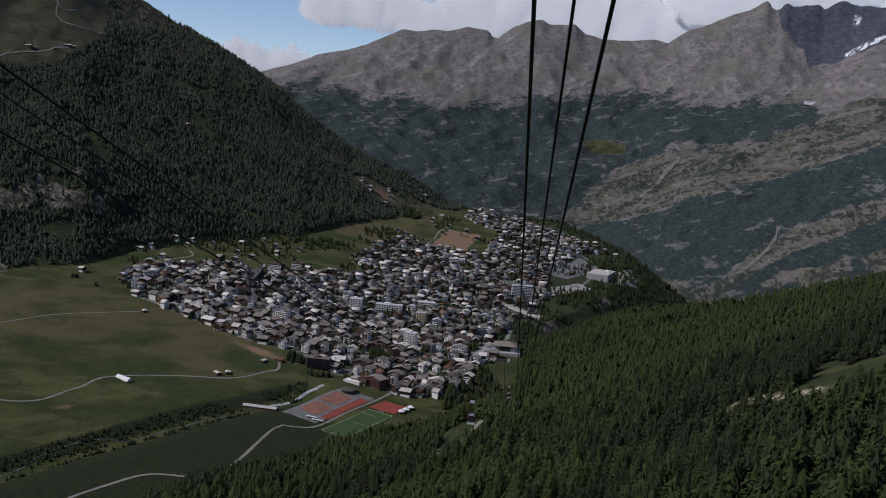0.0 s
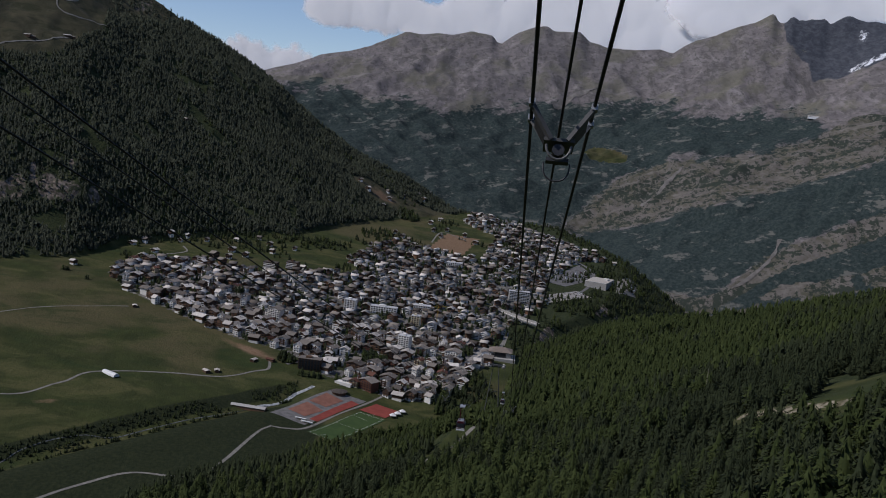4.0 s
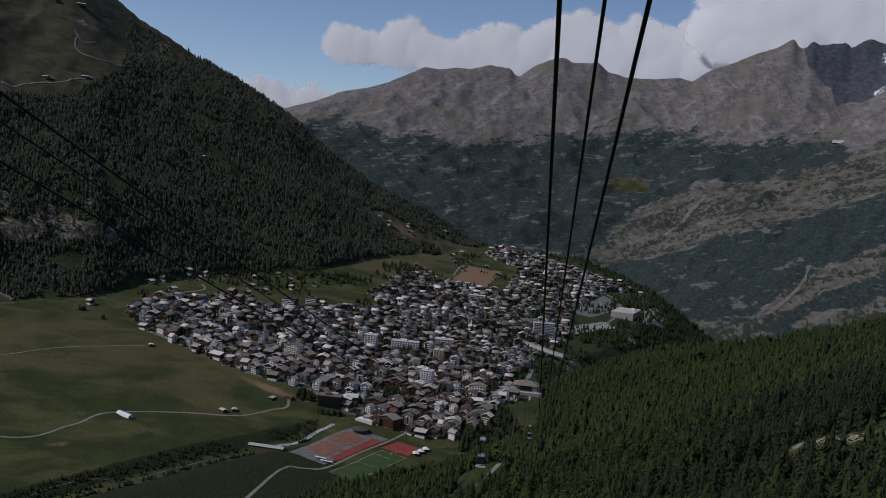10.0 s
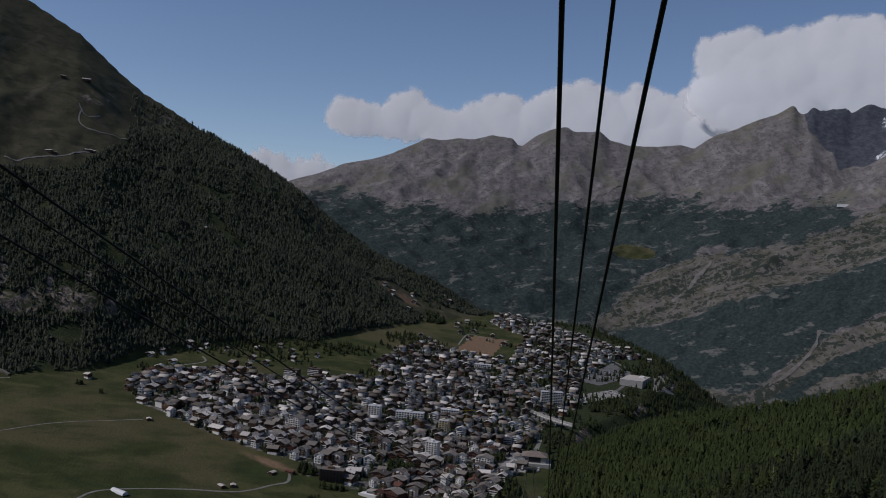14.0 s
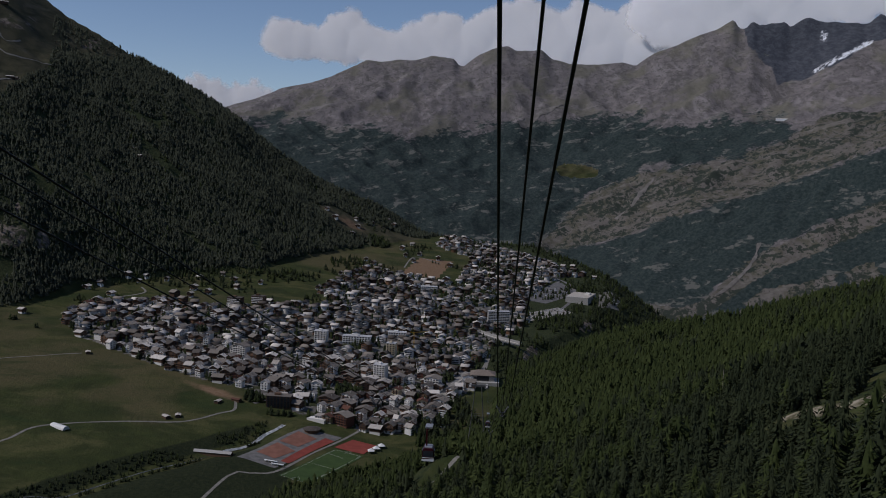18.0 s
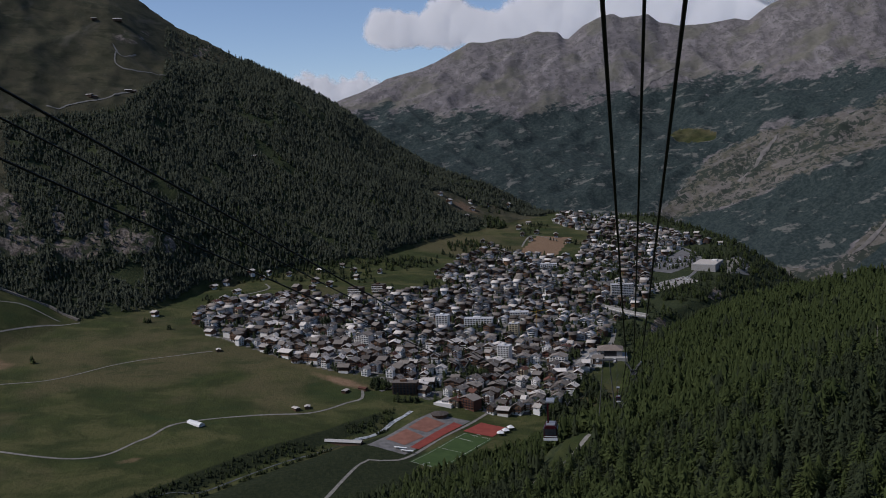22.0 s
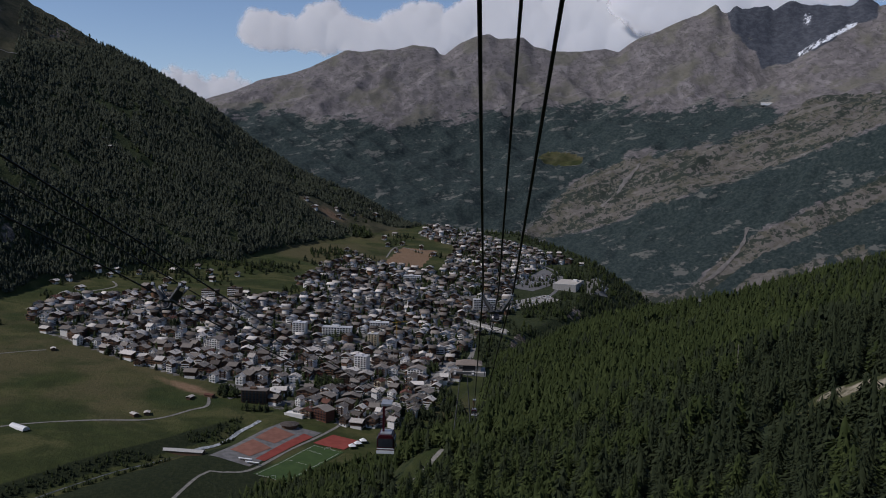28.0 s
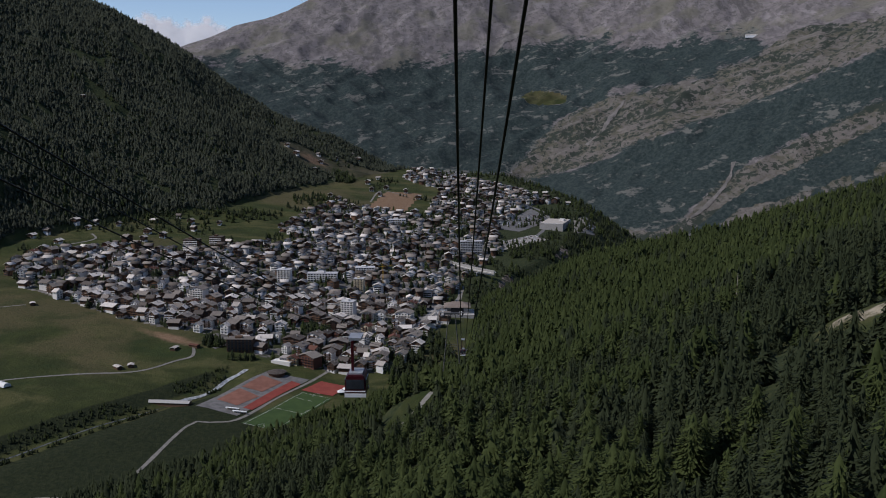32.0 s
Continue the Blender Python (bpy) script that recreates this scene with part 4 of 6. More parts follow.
cloud("cloud_tower", "tall cumulus hiding the high summits", [(14.2, 10.5), (14.9, 12.3), (16.0, 12.9), (17.3, 13.0), (19.0, 12.7), (20.3, 13.2), (21.5, 13.6), (24.0, 13.6), (25.3, 12.6), (26.5, 12.8), (28.2, 12.6), (30.2, 12.8),
      (34.0, 13.2), (39.0, 13.0)], [(14.2, 8.4), (15.8, 6.6), (18.1, 6.8), (20.1, 7.6), (24, 8.0), (27.1, 8.3), (30, 8.3), (39, 8.5)], 8, 700, 1.7, 4620.0)
cloud("cloud_distant", "small hazy cumulus behind the ridge", [(-12.6, 3.9), (-11.5, 4.5), (-10.9, 4.6), (-9.9, 4.1), (-8.9, 4.3), (-8.1, 4.6), (-7.2, 3.9), (-6.7, 3.1)], [(-12.6, 2.0), (-6.7, 2.0)], 5, 120, 0.6)


# ---- tracks and roads, draped on the ground ----
def ribbon(name, pts, wide, mat, label, lift=0.35, step=6.0, rough=0.35):
    p = [Vector(q) for q in pts]
    line = []
    for i in range(len(p) - 1):
        p0, p1, p2, p3 = p[max(i - 1, 0)], p[i], p[i + 1], p[min(i + 2, len(p) - 1)]
        k = max(2, int((p2 - p1).length / step))
        for j in range(k):
            t = j / k
            line.append(0.5 * ((2 * p1) + (p2 - p0) * t + (2 * p0 - 5 * p1 + 4 * p2 - p3) * t * t + (3 * p1 - p0 - 3 * p2 + p3) * t ** 3))
    line.append(p[-1])
    c = np.array([tuple(q) for q in line])
    d = np.gradient(c, axis=0)
    nrm = np.stack([-d[:, 1], d[:, 0]], 1) / np.hypot(d[:, 0], d[:, 1])[:, None]
    rows = []
    swing = 1 + rough * 2 * (fbm(c[:, 0], c[:, 1], 30, 3, False, 12.0) - 0.5)
    for s in (-0.5, -0.17, 0.17, 0.5):
        q = c + nrm * (wide * s * swing)[:, None]
        rows.append(np.column_stack([q, height(q[:, 0], q[:, 1]) + lift]))
    v = np.stack(rows, 1).reshape(-1, 3)
    n = len(c)
    i = np.arange(n * 4).reshape(n, 4)
    f = np.stack([i[:-1, :-1], i[1:, :-1], i[1:, 1:], i[:-1, 1:]], -1).reshape(-1, 4)
    return tagged(new(name, mesh_np(name, v, f[:, ::-1], mat)), label, "road", kind="structure")


ribbon("road", [(-700, 1120), (-465, 1068), (-400, 1120), (-375, 1165), (-296, 1202), (-223, 1221), (-187, 1257), (-171, 1272), (-174, 1303)], 3.6, M_ROAD, "pale gravel farm track winding across the meadow")
ribbon("road", [(-330, 860), (-262, 935), (-187, 952), (-146, 1083), (-125, 1094), (-100, 1101), (-71, 1145), (-32, 1202), (-11, 1235)], 3.6, M_ROAD, "pale gravel road running past the sports ground")
ribbon("path", [(-760, 1225), (-710, 1246), (-640, 1280), (-585, 1304), (-523, 1371), (-470, 1405), (-413, 1433)], 2.2, M_ROAD, "narrow footpath across the meadow")
ribbon("path", [(-749, 1455), (-719, 1506), (-690, 1537), (-666, 1553)], 3.0, M_ROAD, "pale gravel path below the wood")
ribbon("path", [(-867, 1512), (-798, 1525), (-753, 1545), (-695, 1546)], 2.0, M_ROAD, "narrow path up the meadow slope")
ribbon("path", [(-181, 961), (-156, 967), (-131, 974)], 4.0, M_ROAD, "short pale lay-by under the trees")
ribbon("path", [(28, 655), (36, 678), (46, 692), (56, 704), (64, 716), (70, 726)], 3.2, M_ROAD, "pale forest track in a clearing")
ribbon("path", [(-432, 1830), (-418, 1800), (-440, 1770), (-462, 1752)], 4.0, M_ROAD, "pale driveway between the upper chalets")
ribbon("path", [(60, 2210), (88, 2337), (146, 2285)], 4.0, M_ROAD, "pale lane round the ploughed field")
ribbon("road", [(60, 1330), (124, 1418), (143, 1483), (175, 1523), (190, 1600)], 7.0, M_ROAD, "pale access road to the cable car station")
ribbon("road", [(-11, 1235), (20, 1290), (60, 1330)], 6.0, M_ASPHALT, "grey village street")
ribbon("road", [(-150, 1300), (-120, 1330), (-60, 1400), (-20, 1480), (40, 1560), (120, 1650), (190, 1719)], 6.0, M_ASPHALT, "grey village street between the houses")
ribbon("road", [(-400, 1650), (-300, 1640), (-200, 1600), (-100, 1560), (-20, 1480)], 5.0, M_ASPHALT, "grey village lane between the chalets")
ribbon("road", [(262, 1812), (298, 1856), (349, 1909), (400, 2000), (441, 2140), (420, 2230), (330, 2330), (240, 2450)], 8.0, M_ASPHALT, "grey main road along the edge of the shelf")
ribbon("road", [(120, 1650), (150, 1760), (197, 1800), (262, 1812)], 7.0, M_ASPHALT, "grey street leading to the bridge")


# ---- water ----
M_BROOK = simple("brook_water", (0.05, 0.055, 0.05), (0.16, 0.16, 0.15), 0.15, rough=0.25, by_object=0.0, spec=0.5)
M_WATER = simple("foaming_melt_water", (0.13, 0.14, 0.14), (0.55, 0.56, 0.56), 0.25, rough=0.3, by_object=0.0, spec=0.5)
ribbon("stream", [(-430, 880), (-390, 929), (-376, 962), (-352, 992), (-327, 1012), (-300, 1020), (-269, 1052), (-231, 1092), (-200, 1122), (-170, 1150)],
       1.6, M_BROOK, "dark brook half hidden under scrub", lift=0.3, rough=0.9)["category"] = "stream"
ribbon("stream", [(-170, 1150), (-160, 1165), (-148, 1172), (-135, 1188), (-125, 1212), (-112, 1227), (-104, 1240)], 5.5, M_WATER, "foaming white melt-water in a stony bed", lift=0.6, rough=0.7)["category"] = "stream"


# ---- scree gullies on the far slopes ----
def scree(pts, wide, label):
    ribbon("scree_gully", pts, wide, M_SCREE, label, lift=2.0, step=10.0, rough=1.3)["category"] = "scree"


M_SCREE = simple("pale_scree", (0.11, 0.10, 0.09), (0.19, 0.175, 0.16), 0.05, by_object=0.1)
scree([(1026, 3541), (972, 3501), (889, 3400), (835, 3367)], 14, "pale scree gully on the far slope")
scree([(1169, 2891), (1150, 2860), (1135, 2839), (1071, 2787), (988, 2749)], 8, "pale quarry scar beside the valley road")
scree([(792, 4268), (686, 4203), (582, 4148)], 22, "pale scree band below the far summit")
ribbon("path", [(-930, 2042), (-914, 2050), (-882, 2093), (-838, 2144), (-802, 2221)], 4.0, M_ROAD, "pale mountain track across the alpine pasture", lift=1.0)
ribbon("path", [(-885, 2330), (-870, 2279), (-834, 2275), (-771, 2330), (-752, 2377)], 3.0, M_ROAD, "pale mountain track on the upper pasture", lift=1.0)
ribbon("path", [(-1084, 1886), (-1050, 1925), (-1016, 1956)], 3.0, M_ROAD, "faint cattle track across the pasture", lift=1.0)
ribbon("path", [(-900, 2345), (-868, 2312), (-852, 2362)], 3.0, M_ROAD, "faint track below the rocky knoll", lift=1.0)


# ---- chalets ----
def gable_roof(w, d, z, pitch, over, thick):
    """Two thick slabs with overhang; the ridge runs along y."""
    bm = bmesh.new()
    hw = w / 2 + over
    hd = d / 2 + over
    rise = math.tan(radians(pitch))
    zr, ze = z + rise * w / 2, z - rise * over
    for s in (-1, 1):
        pts = [(0, zr), (s * hw, ze), (s * hw, ze + thick), (0, zr + thick)]
        a = [bm.verts.new((px, -hd, pz)) for px, pz in pts]
        b = [bm.verts.new((px, hd, pz)) for px, pz in pts]
        for i in range(4):
            j = (i + 1) % 4
            bm.faces.new((a[i], a[j], b[j], b[i]))
        bm.faces.new(a)
        bm.faces.new(b[::-1])
    bmesh.ops.recalc_face_normals(bm, faces=bm.faces)
    return bm


def wall_block(w, d, z0, z1, pitch=None):
    """A storey block; with a pitch its gable ends go up to the ridge."""
    bm = bmesh.new()
    lo = [bm.verts.new((x, y, z0)) for x, y in ((-w / 2, -d / 2), (w / 2, -d / 2), (w / 2, d / 2), (-w / 2, d / 2))]
    hi = [bm.verts.new((v.co.x, v.co.y, z1)) for v in lo]
    bm.faces.new(lo[::-1])
    for i in (1, 3):
        j = (i + 1) % 4
        bm.faces.new((lo[i], lo[j], hi[j], hi[i]))
    if pitch:
        zr = z1 + math.tan(radians(pitch)) * w / 2
        a, b = bm.verts.new((0, -d / 2, zr)), bm.verts.new((0, d / 2, zr))
        bm.faces.new((lo[0], lo[1], hi[1], a, hi[0]))
        bm.faces.new((lo[2], lo[3], hi[3], b, hi[2]))
        bm.faces.new((hi[0], a, b, hi[3]))
        bm.faces.new((hi[1], hi[2], b, a))
    else:
        bm.faces.new((lo[0], lo[1], hi[1], hi[0]))
        bm.faces.new((lo[2], lo[3], hi[3], hi[2]))
        bm.faces.new(hi)
    return bm


def chalet(w, d, floors, stone, pitch, walls, roof_mat, label, balcony_mat=None, chimney=True):
    top = new("chalet")
    tagged(top, label, "house", group="village houses")
    h = 2.9 * floors
    cut = 2.9 * stone
    if stone and stone < floors:
        part("stone_base", wall_block(w - 0.3, d - 0.3, -5, cut), M_PLASTER, top, "pale rendered ground floor")
    part("wall", wall_block(w, d, cut if stone and stone < floors else -5, h, pitch), walls, top)
    roof = part("roof", gable_roof(w, d, h + 0.05, pitch, 1.7, 0.45), roof_mat, top)
    rise = math.tan(radians(pitch)) * w * 0.5
    if chimney:
        bm = one_box(w * 0.18, w * 0.18 + 1.0, -0.6, 0.5, h, h + rise + 1.2)
        box(bm, w * 0.18 - 0.15, w * 0.18 + 1.15, -0.75, 0.65, h + rise + 1.2, h + rise + 1.45)
        part("chimney", bm, M_CONCRETE, roof)
    for k in range(1, floors):
        z = 2.9 * k
        bm = one_box(-w / 2 + 0.5, w / 2 - 0.5, -d / 2 - 1.45, -d / 2 - 0.01, z - 0.18, z)
        box(bm, -w / 2 + 0.5, w / 2 - 0.5, -d / 2 - 1.45, -d / 2 - 1.35, z, z + 1.0)
        part("balcony", bm, balcony_mat or M_WOOD, top)
    for k in range(floors):
        for i in (-1, 1):
            cx = i * w / 4.2
            part("window", one_box(cx - 1.3, cx + 1.3, -d / 2 - 0.07, -d / 2 + 0.1, 2.9 * k + 0.5, 2.9 * k + 2.35), M_GLASS, top)
    for i in (-1, 1):
        part("window", one_box(i * w / 2 - 0.07, i * w / 2 + 0.07, -1.0, 1.2, 2.9 * (floors - 1) + 0.6, 2.9 * (floors - 1) + 2.2), M_GLASS, top)
    return top


def hotel(w, d, floors, walls, label, roof="flat", balcony_mat=None, pitch=17):
    top = new("hotel")
    tagged(top, label, "hotel", group="village hotels")
    h = 3.0 * floors
    part("wall", wall_block(w, d, -6, h, pitch if roof == "gable" else None), walls, top)
    if roof == "gable":
        part("roof", gable_roof(w, d, h + 0.05, pitch, 1.2, 0.45), M_SLATE, top)
    else:
        bm = one_box(-w / 2 - 0.5, w / 2 + 0.5, -d / 2 - 0.5, d / 2 + 0.5, h, h + 0.6)
        part("roof", bm, M_SLATE if walls is M_WOOD else M_METAL_ROOF, top, "flat roof")
        part("lift_housing", one_box(-w * 0.2, w * 0.05, -d * 0.2, d * 0.2, h + 0.6, h + 3), walls, top)
    n = max(3, int(w / 4.2))
    for k in range(floors):
        z = 3.0 * k
        if k:
            bm = one_box(-w / 2 + 0.4, w / 2 - 0.4, -d / 2 - 1.4, -d / 2 - 0.01, z - 0.22, z)
            box(bm, -w / 2 + 0.4, w / 2 - 0.4, -d / 2 - 1.4, -d / 2 - 1.3, z, z + 0.95)
            part("balcony", bm, balcony_mat or M_PLASTER, top)
        for i in range(n):
            cx = (i - (n - 1) / 2) * (w - 1) / n
            part("window", one_box(cx - 1.25, cx + 1.25, -d / 2 - 0.07, -d / 2 + 0.1, z + 0.35, z + 2.5), M_GLASS, top)
    return top


def put_at(ob, x, y, turn, sink=0.0):
    ob.matrix_basis = pose(x, y, level(x, y) + 0.3 - sink, 0, 0, turn)
    return ob


# chalets along the meadow edge and on the upper slopes, read off the village plan
WEST_QUARTER = [(-490, 1619), (-462, 1567), (-450, 1588), (-425, 1581), (-440, 1512), (-408, 1506), (-483, 1684), (-458, 1689), (-421, 1684), (-432, 1642), (-405, 1722), (-383, 1661), (-369, 1625),
                (-366, 1706), (-346, 1655), (-340, 1690), (-384, 1740), (-358, 1769), (-312, 1690), (-282, 1712), (-254, 1733), (-266, 1668), (-240, 1684), (-233, 1613), (-332, 1612), (-354, 1552), (-335, 1582),
                (-382, 1566), (-366, 1532), (-349, 1504), (-355, 1462), (-337, 1444), (-319, 1470), (-312, 1520), (-300, 1546), (-278, 1542), (-304, 1580)]
MIDDLE_QUARTER = [(-284, 1603), (-257, 1556), (-255, 1526), (-270, 1479), (-288, 1446), (-300, 1424), (-266, 1404), (-246, 1439), (-237, 1383), (-241, 1486), (-212, 1433), (-199, 1390), (-199, 1490),
                  (-186, 1418), (-185, 1552), (-173, 1470), (-158, 1444), (-151, 1372), (-222, 1519), (-140, 1404), (-142, 1351), (-117, 1362), (-100, 1385), (-95, 1343), (-74, 1370), (-98, 1317),
                  (-75, 1330), (-54, 1317), (-92, 1293), (-21, 1322), (-5, 1375), (3, 1310), (-5, 1284), (14, 1268), (28, 1238)]
EAST_QUARTER = [(-4, 1238), (57, 1425), (20, 1351), (38, 1378), (58, 1358), (49, 1306), (33, 1330), (72, 1334), (83, 1425), (96, 1405), (54, 1280), (56, 1250), (78, 1268), (100, 1300)]
UPPER_HUTS = [(-518, 1789), (-502, 1814), (-468, 1763), (-445, 1860), (-440, 1893), (-400, 1890), (-468, 1867), (-339, 1841), (-334, 1786), (-308, 1817), (-345, 1931), (-308, 1970), (-280, 1935),
              (-265, 1877), (-228, 1936), (-215, 1792), (-192, 1794), (-562, 1607), (-137, 2499), (-114, 2472), (-63, 2548), (-57, 2509), (-70, 2432), (-19, 2583), (22, 2653), (37, 2634),
              (86, 2483), (58, 2408), (100, 2364), (65, 2332), (83, 2275), (144, 2325), (-28, 2241), (-10, 2205), (6, 2180), (19, 2143), (-115, 1943), (-78, 2077), (168, 2262)]
FAR_HUTS = [(178, 2647), (205, 2648), (231, 2643), (159, 2511), (185, 2519), (273, 2581), (314, 2591), (331, 2540), (343, 2443), (368, 2409), (406, 2430), (432, 2379), (460, 2373), (485, 2377), (516, 2273)]


def in_polygon(x, y, poly):
    inside = False
    for (x0, y0), (x1, y1) in zip(poly, poly[1:] + poly[:1]):
        if (y0 > y) != (y1 > y) and x < (x1 - x0) * (y - y0) / (y1 - y0) + x0:
            inside = not inside
    return inside


SPOTS = []


def build_village():
    rng = random.Random(11)
    big = [
        chalet(15, 14, 3, 1, 22, M_WOOD, M_SLATE, "large brown timber chalet with balconies and grey slab roof"),
        chalet(14, 14, 3, 1, 22, M_WOOD, M_PALE, "dark timber chalet with balconies under a pale stone roof"),
        chalet(16, 14, 4, 4, 21, M_PLASTER, M_SLATE, "white rendered apartment house with timber balconies and grey roof"),
        chalet(17, 14, 4, 1, 20, M_WOOD, M_SLATE, "tall timber apartment chalet with rows of wooden balconies", M_WOOD),
        chalet(16, 13, 4, 2, 22, M_WOOD, M_PALE, "chalet with white rendered lower floors and white balcony fronts", M_PLASTER),
        chalet(14, 13, 3, 1, 24, M_WOOD, M_SLATE, "dark-stained timber chalet on a pale rendered base"),
        chalet(15, 13, 3, 3, 22, M_PLASTER, M_PALE, "pale rendered house with white balcony fronts and pale roof", M_PLASTER),
        chalet(14, 13, 3, 1, 23, M_RUSSET, M_SLATE, "reddish-brown timber chalet with a grey slab roof", M_RUSSET),
        chalet(15, 13, 3, 3, 22, M_CREAM, M_RUSSET, "cream house under a weathered reddish-brown roof"),
    ]
    small = [
        chalet(10, 9, 2, 1, 23, M_WOOD, M_PALE, "small timber chalet with a pale sunlit roof on the meadow"),
        chalet(9, 9, 2, 1, 25, M_WOOD, M_SLATE, "small dark timber chalet with a slab roof"),
        chalet(11, 10, 3, 1, 22, M_WOOD, M_PALE, "timber chalet with white base and pale roof on the slope"),
    ]
    used = set()

    def place(kind, x, y, turn):
        k = rng.uniform(0.72, 1.08)
        m = pose(x, y, level(x, y) + 0.3, 0, 0, turn) @ Matrix.Diagonal((k * rng.uniform(0.9, 1.15), k * rng.uniform(0.9, 1.15), rng.uniform(0.88, 1.12), 1))
        if kind in used:
            copy_thing(kind, m)
        else:
            used.add(kind)
            kind.matrix_basis = m
        SPOTS.append((x, y))

    for group in (WEST_QUARTER, MIDDLE_QUARTER, EAST_QUARTER):
        for x, y in group:
            place(rng.choice(big + big[:2] + big[2:7]), x, y, rng.choice((-28, -22, -30, 62, -15)) + rng.uniform(-9, 9))
    for x, y in UPPER_HUTS + FAR_HUTS:
        place(rng.choice(small), x, y, rng.choice((-25, -10, 70)) + rng.uniform(-12, 12))
    tries = 0
    extra = []
    while tries < 60000 and len(extra) < 980:
        tries += 1
        x, y = rng.uniform(-500, 510), rng.uniform(1220, 2660)
        if not in_polygon(x, y, VILLAGE):
            continue
        if any((x - a) ** 2 + (y - b) ** 2 < c * c for a, b, c in OPEN):
            continue
        gap = 12.0 + 11 * rng.random() ** 2
        if any((x - a) ** 2 + (y - b) ** 2 < gap * gap for a, b in SPOTS):
            continue
        SPOTS.append((x, y))
        extra.append((x, y))
    extra.sort(key=lambda p: p[1])
    room = 285 - len(used) - (len(SPOTS) - len(extra) - len(used))
    for x, y in extra[:room]:
        SPOTS.pop()
        place(rng.choice(big + big[1:3] + big[2:7] + small[:1]), x, y, rng.choice((-28, -20, -34, 62, 80, -10)) + rng.uniform(-10, 10))
    SPOTS.extend(extra)
    # the farther quarters, one sheet of houses
    far = extra[room:]
    V, F, T, I, off = [], [], [], [], 0
    for x, y in far:
        w, d, h = rng.uniform(9, 15), rng.uniform(9, 14), rng.uniform(4.5, 10.5)
        t = radians(rng.choice((-28, -20, -34, 62, 80, -10)) + rng.uniform(-12, 12))
        z, c, s = level(x, y), math.cos(t), math.sin(t)
        r = 0.42 * w / 2
        hw, hd, e = w / 2, d / 2, 1.6
        dip = 0.42 * e
        body = [(-hw, -hd, -5), (hw, -hd, -5), (hw, hd, -5), (-hw, hd, -5), (-hw, -hd, h), (hw, -hd, h), (hw, hd, h), (-hw, hd, h), (0, -hd, h + r), (0, hd, h + r)]
        tri = [(0, 1, 5), (0, 5, 4), (1, 2, 6), (1, 6, 5), (2, 3, 7), (2, 7, 6), (3, 0, 4), (3, 4, 7), (4, 5, 8), (6, 7, 9)]
        kind = [0 if rng.random() < 0.55 else 1] * len(tri)
        slab = []
        for g in (-1, 1):
            b0 = len(body) + len(slab)
            slab += [(0, -hd - e, h + r), (0, hd + e, h + r), (g * (hw + e), hd + e, h - dip), (g * (hw + e), -hd - e, h - dip)]
            slab += [(p, q, k + 0.4) for p, q, k in slab[-4:]]
            for quad in ((4, 5, 6, 7), (3, 2, 1, 0), (3, 7, 6, 2), (0, 4, 7, 3), (1, 2, 6, 5)):
                tri += [(b0 + quad[0], b0 + quad[1], b0 + quad[2]), (b0 + quad[0], b0 + quad[2], b0 + quad[3])]
        roof_kind = rng.choice((2, 2, 3))
        kind += [roof_kind] * (len(tri) - len(kind))
        panes = []
        for k in range(int(h / 2.9)):
            b0 = len(body) + len(slab) + len(panes)
            zz = 2.9 * k + 0.6
            panes += [(-hw * 0.75, -hd - 0.08, zz), (hw * 0.75, -hd - 0.08, zz), (hw * 0.75, -hd - 0.08, zz + 1.5), (-hw * 0.75, -hd - 0.08, zz + 1.5)]
            tri += [(b0, b0 + 1, b0 + 2), (b0, b0 + 2, b0 + 3)]
            kind += [4, 4]
        p = np.array(body + slab + panes)
        p = np.stack([x + p[:, 0] * c - p[:, 1] * s, y + p[:, 0] * s + p[:, 1] * c, z + p[:, 2]], 1)
        V.append(p)
        F.append(np.array(tri) + off)
        T += [rng.random()] * len(p)
        I += kind
        off += len(p)
    me = mesh_np("far_houses", np.concatenate(V), np.concatenate(F), M_WOOD_V, {"tint": np.array(T)})
    for m in (M_PLASTER_V, M_SLATE_V, M_PALE_V, M_GLASS):
        me.materials.append(m)
    me.polygons.foreach_set("material_index", np.array(I, np.int32))
    tagged(new("far_houses", me), "hundreds of brown and white chalets packed across the village", "houses", kind="stuff")


def varied(name, a, b, rough=0.85):
    n = Nodes(name, rough)
    n.color(n.mix(n.math("ADD", n.math("MULTIPLY", n.attr("tint"), 0.8), n.math("MULTIPLY", n.noise(0.6, 4), 0.2)), a, b))
    n.bump(n.noise(2.0, 4), 0.25, 0.05)
    return n.mat


M_PALE = simple("weathered_pale_stone_roof", (0.25, 0.22, 0.19), (0.74, 0.68, 0.61), 0.4, by_object=0.8, c=(0.22, 0.2, 0.18))
M_RUSSET = simple("reddish_timber", (0.085, 0.036, 0.024), (0.16, 0.070, 0.046), 0.6, by_object=0.7)
M_CREAM = simple("cream_render", (0.50, 0.42, 0.28), (0.66, 0.58, 0.42), 0.3, by_object=0.7)
M_WOOD_V = varied("village_timber", (0.05, 0.027, 0.016), (0.19, 0.105, 0.06))
M_PLASTER_V = varied("village_render", (0.58, 0.55, 0.51), (0.82, 0.80, 0.76))
M_SLATE_V = varied("village_slab_roof", (0.055, 0.044, 0.036), (0.28, 0.243, 0.207))
M_PALE_V = varied("village_pale_roof", (0.25, 0.22, 0.19), (0.76, 0.70, 0.63))
build_village()

# ---- hotels and large buildings ----
put_at(hotel(24, 15, 4, M_RUSSET, "orange-brown timber hotel with four rows of balconies", "gable", M_RUSSET), -31, 1254, -40)
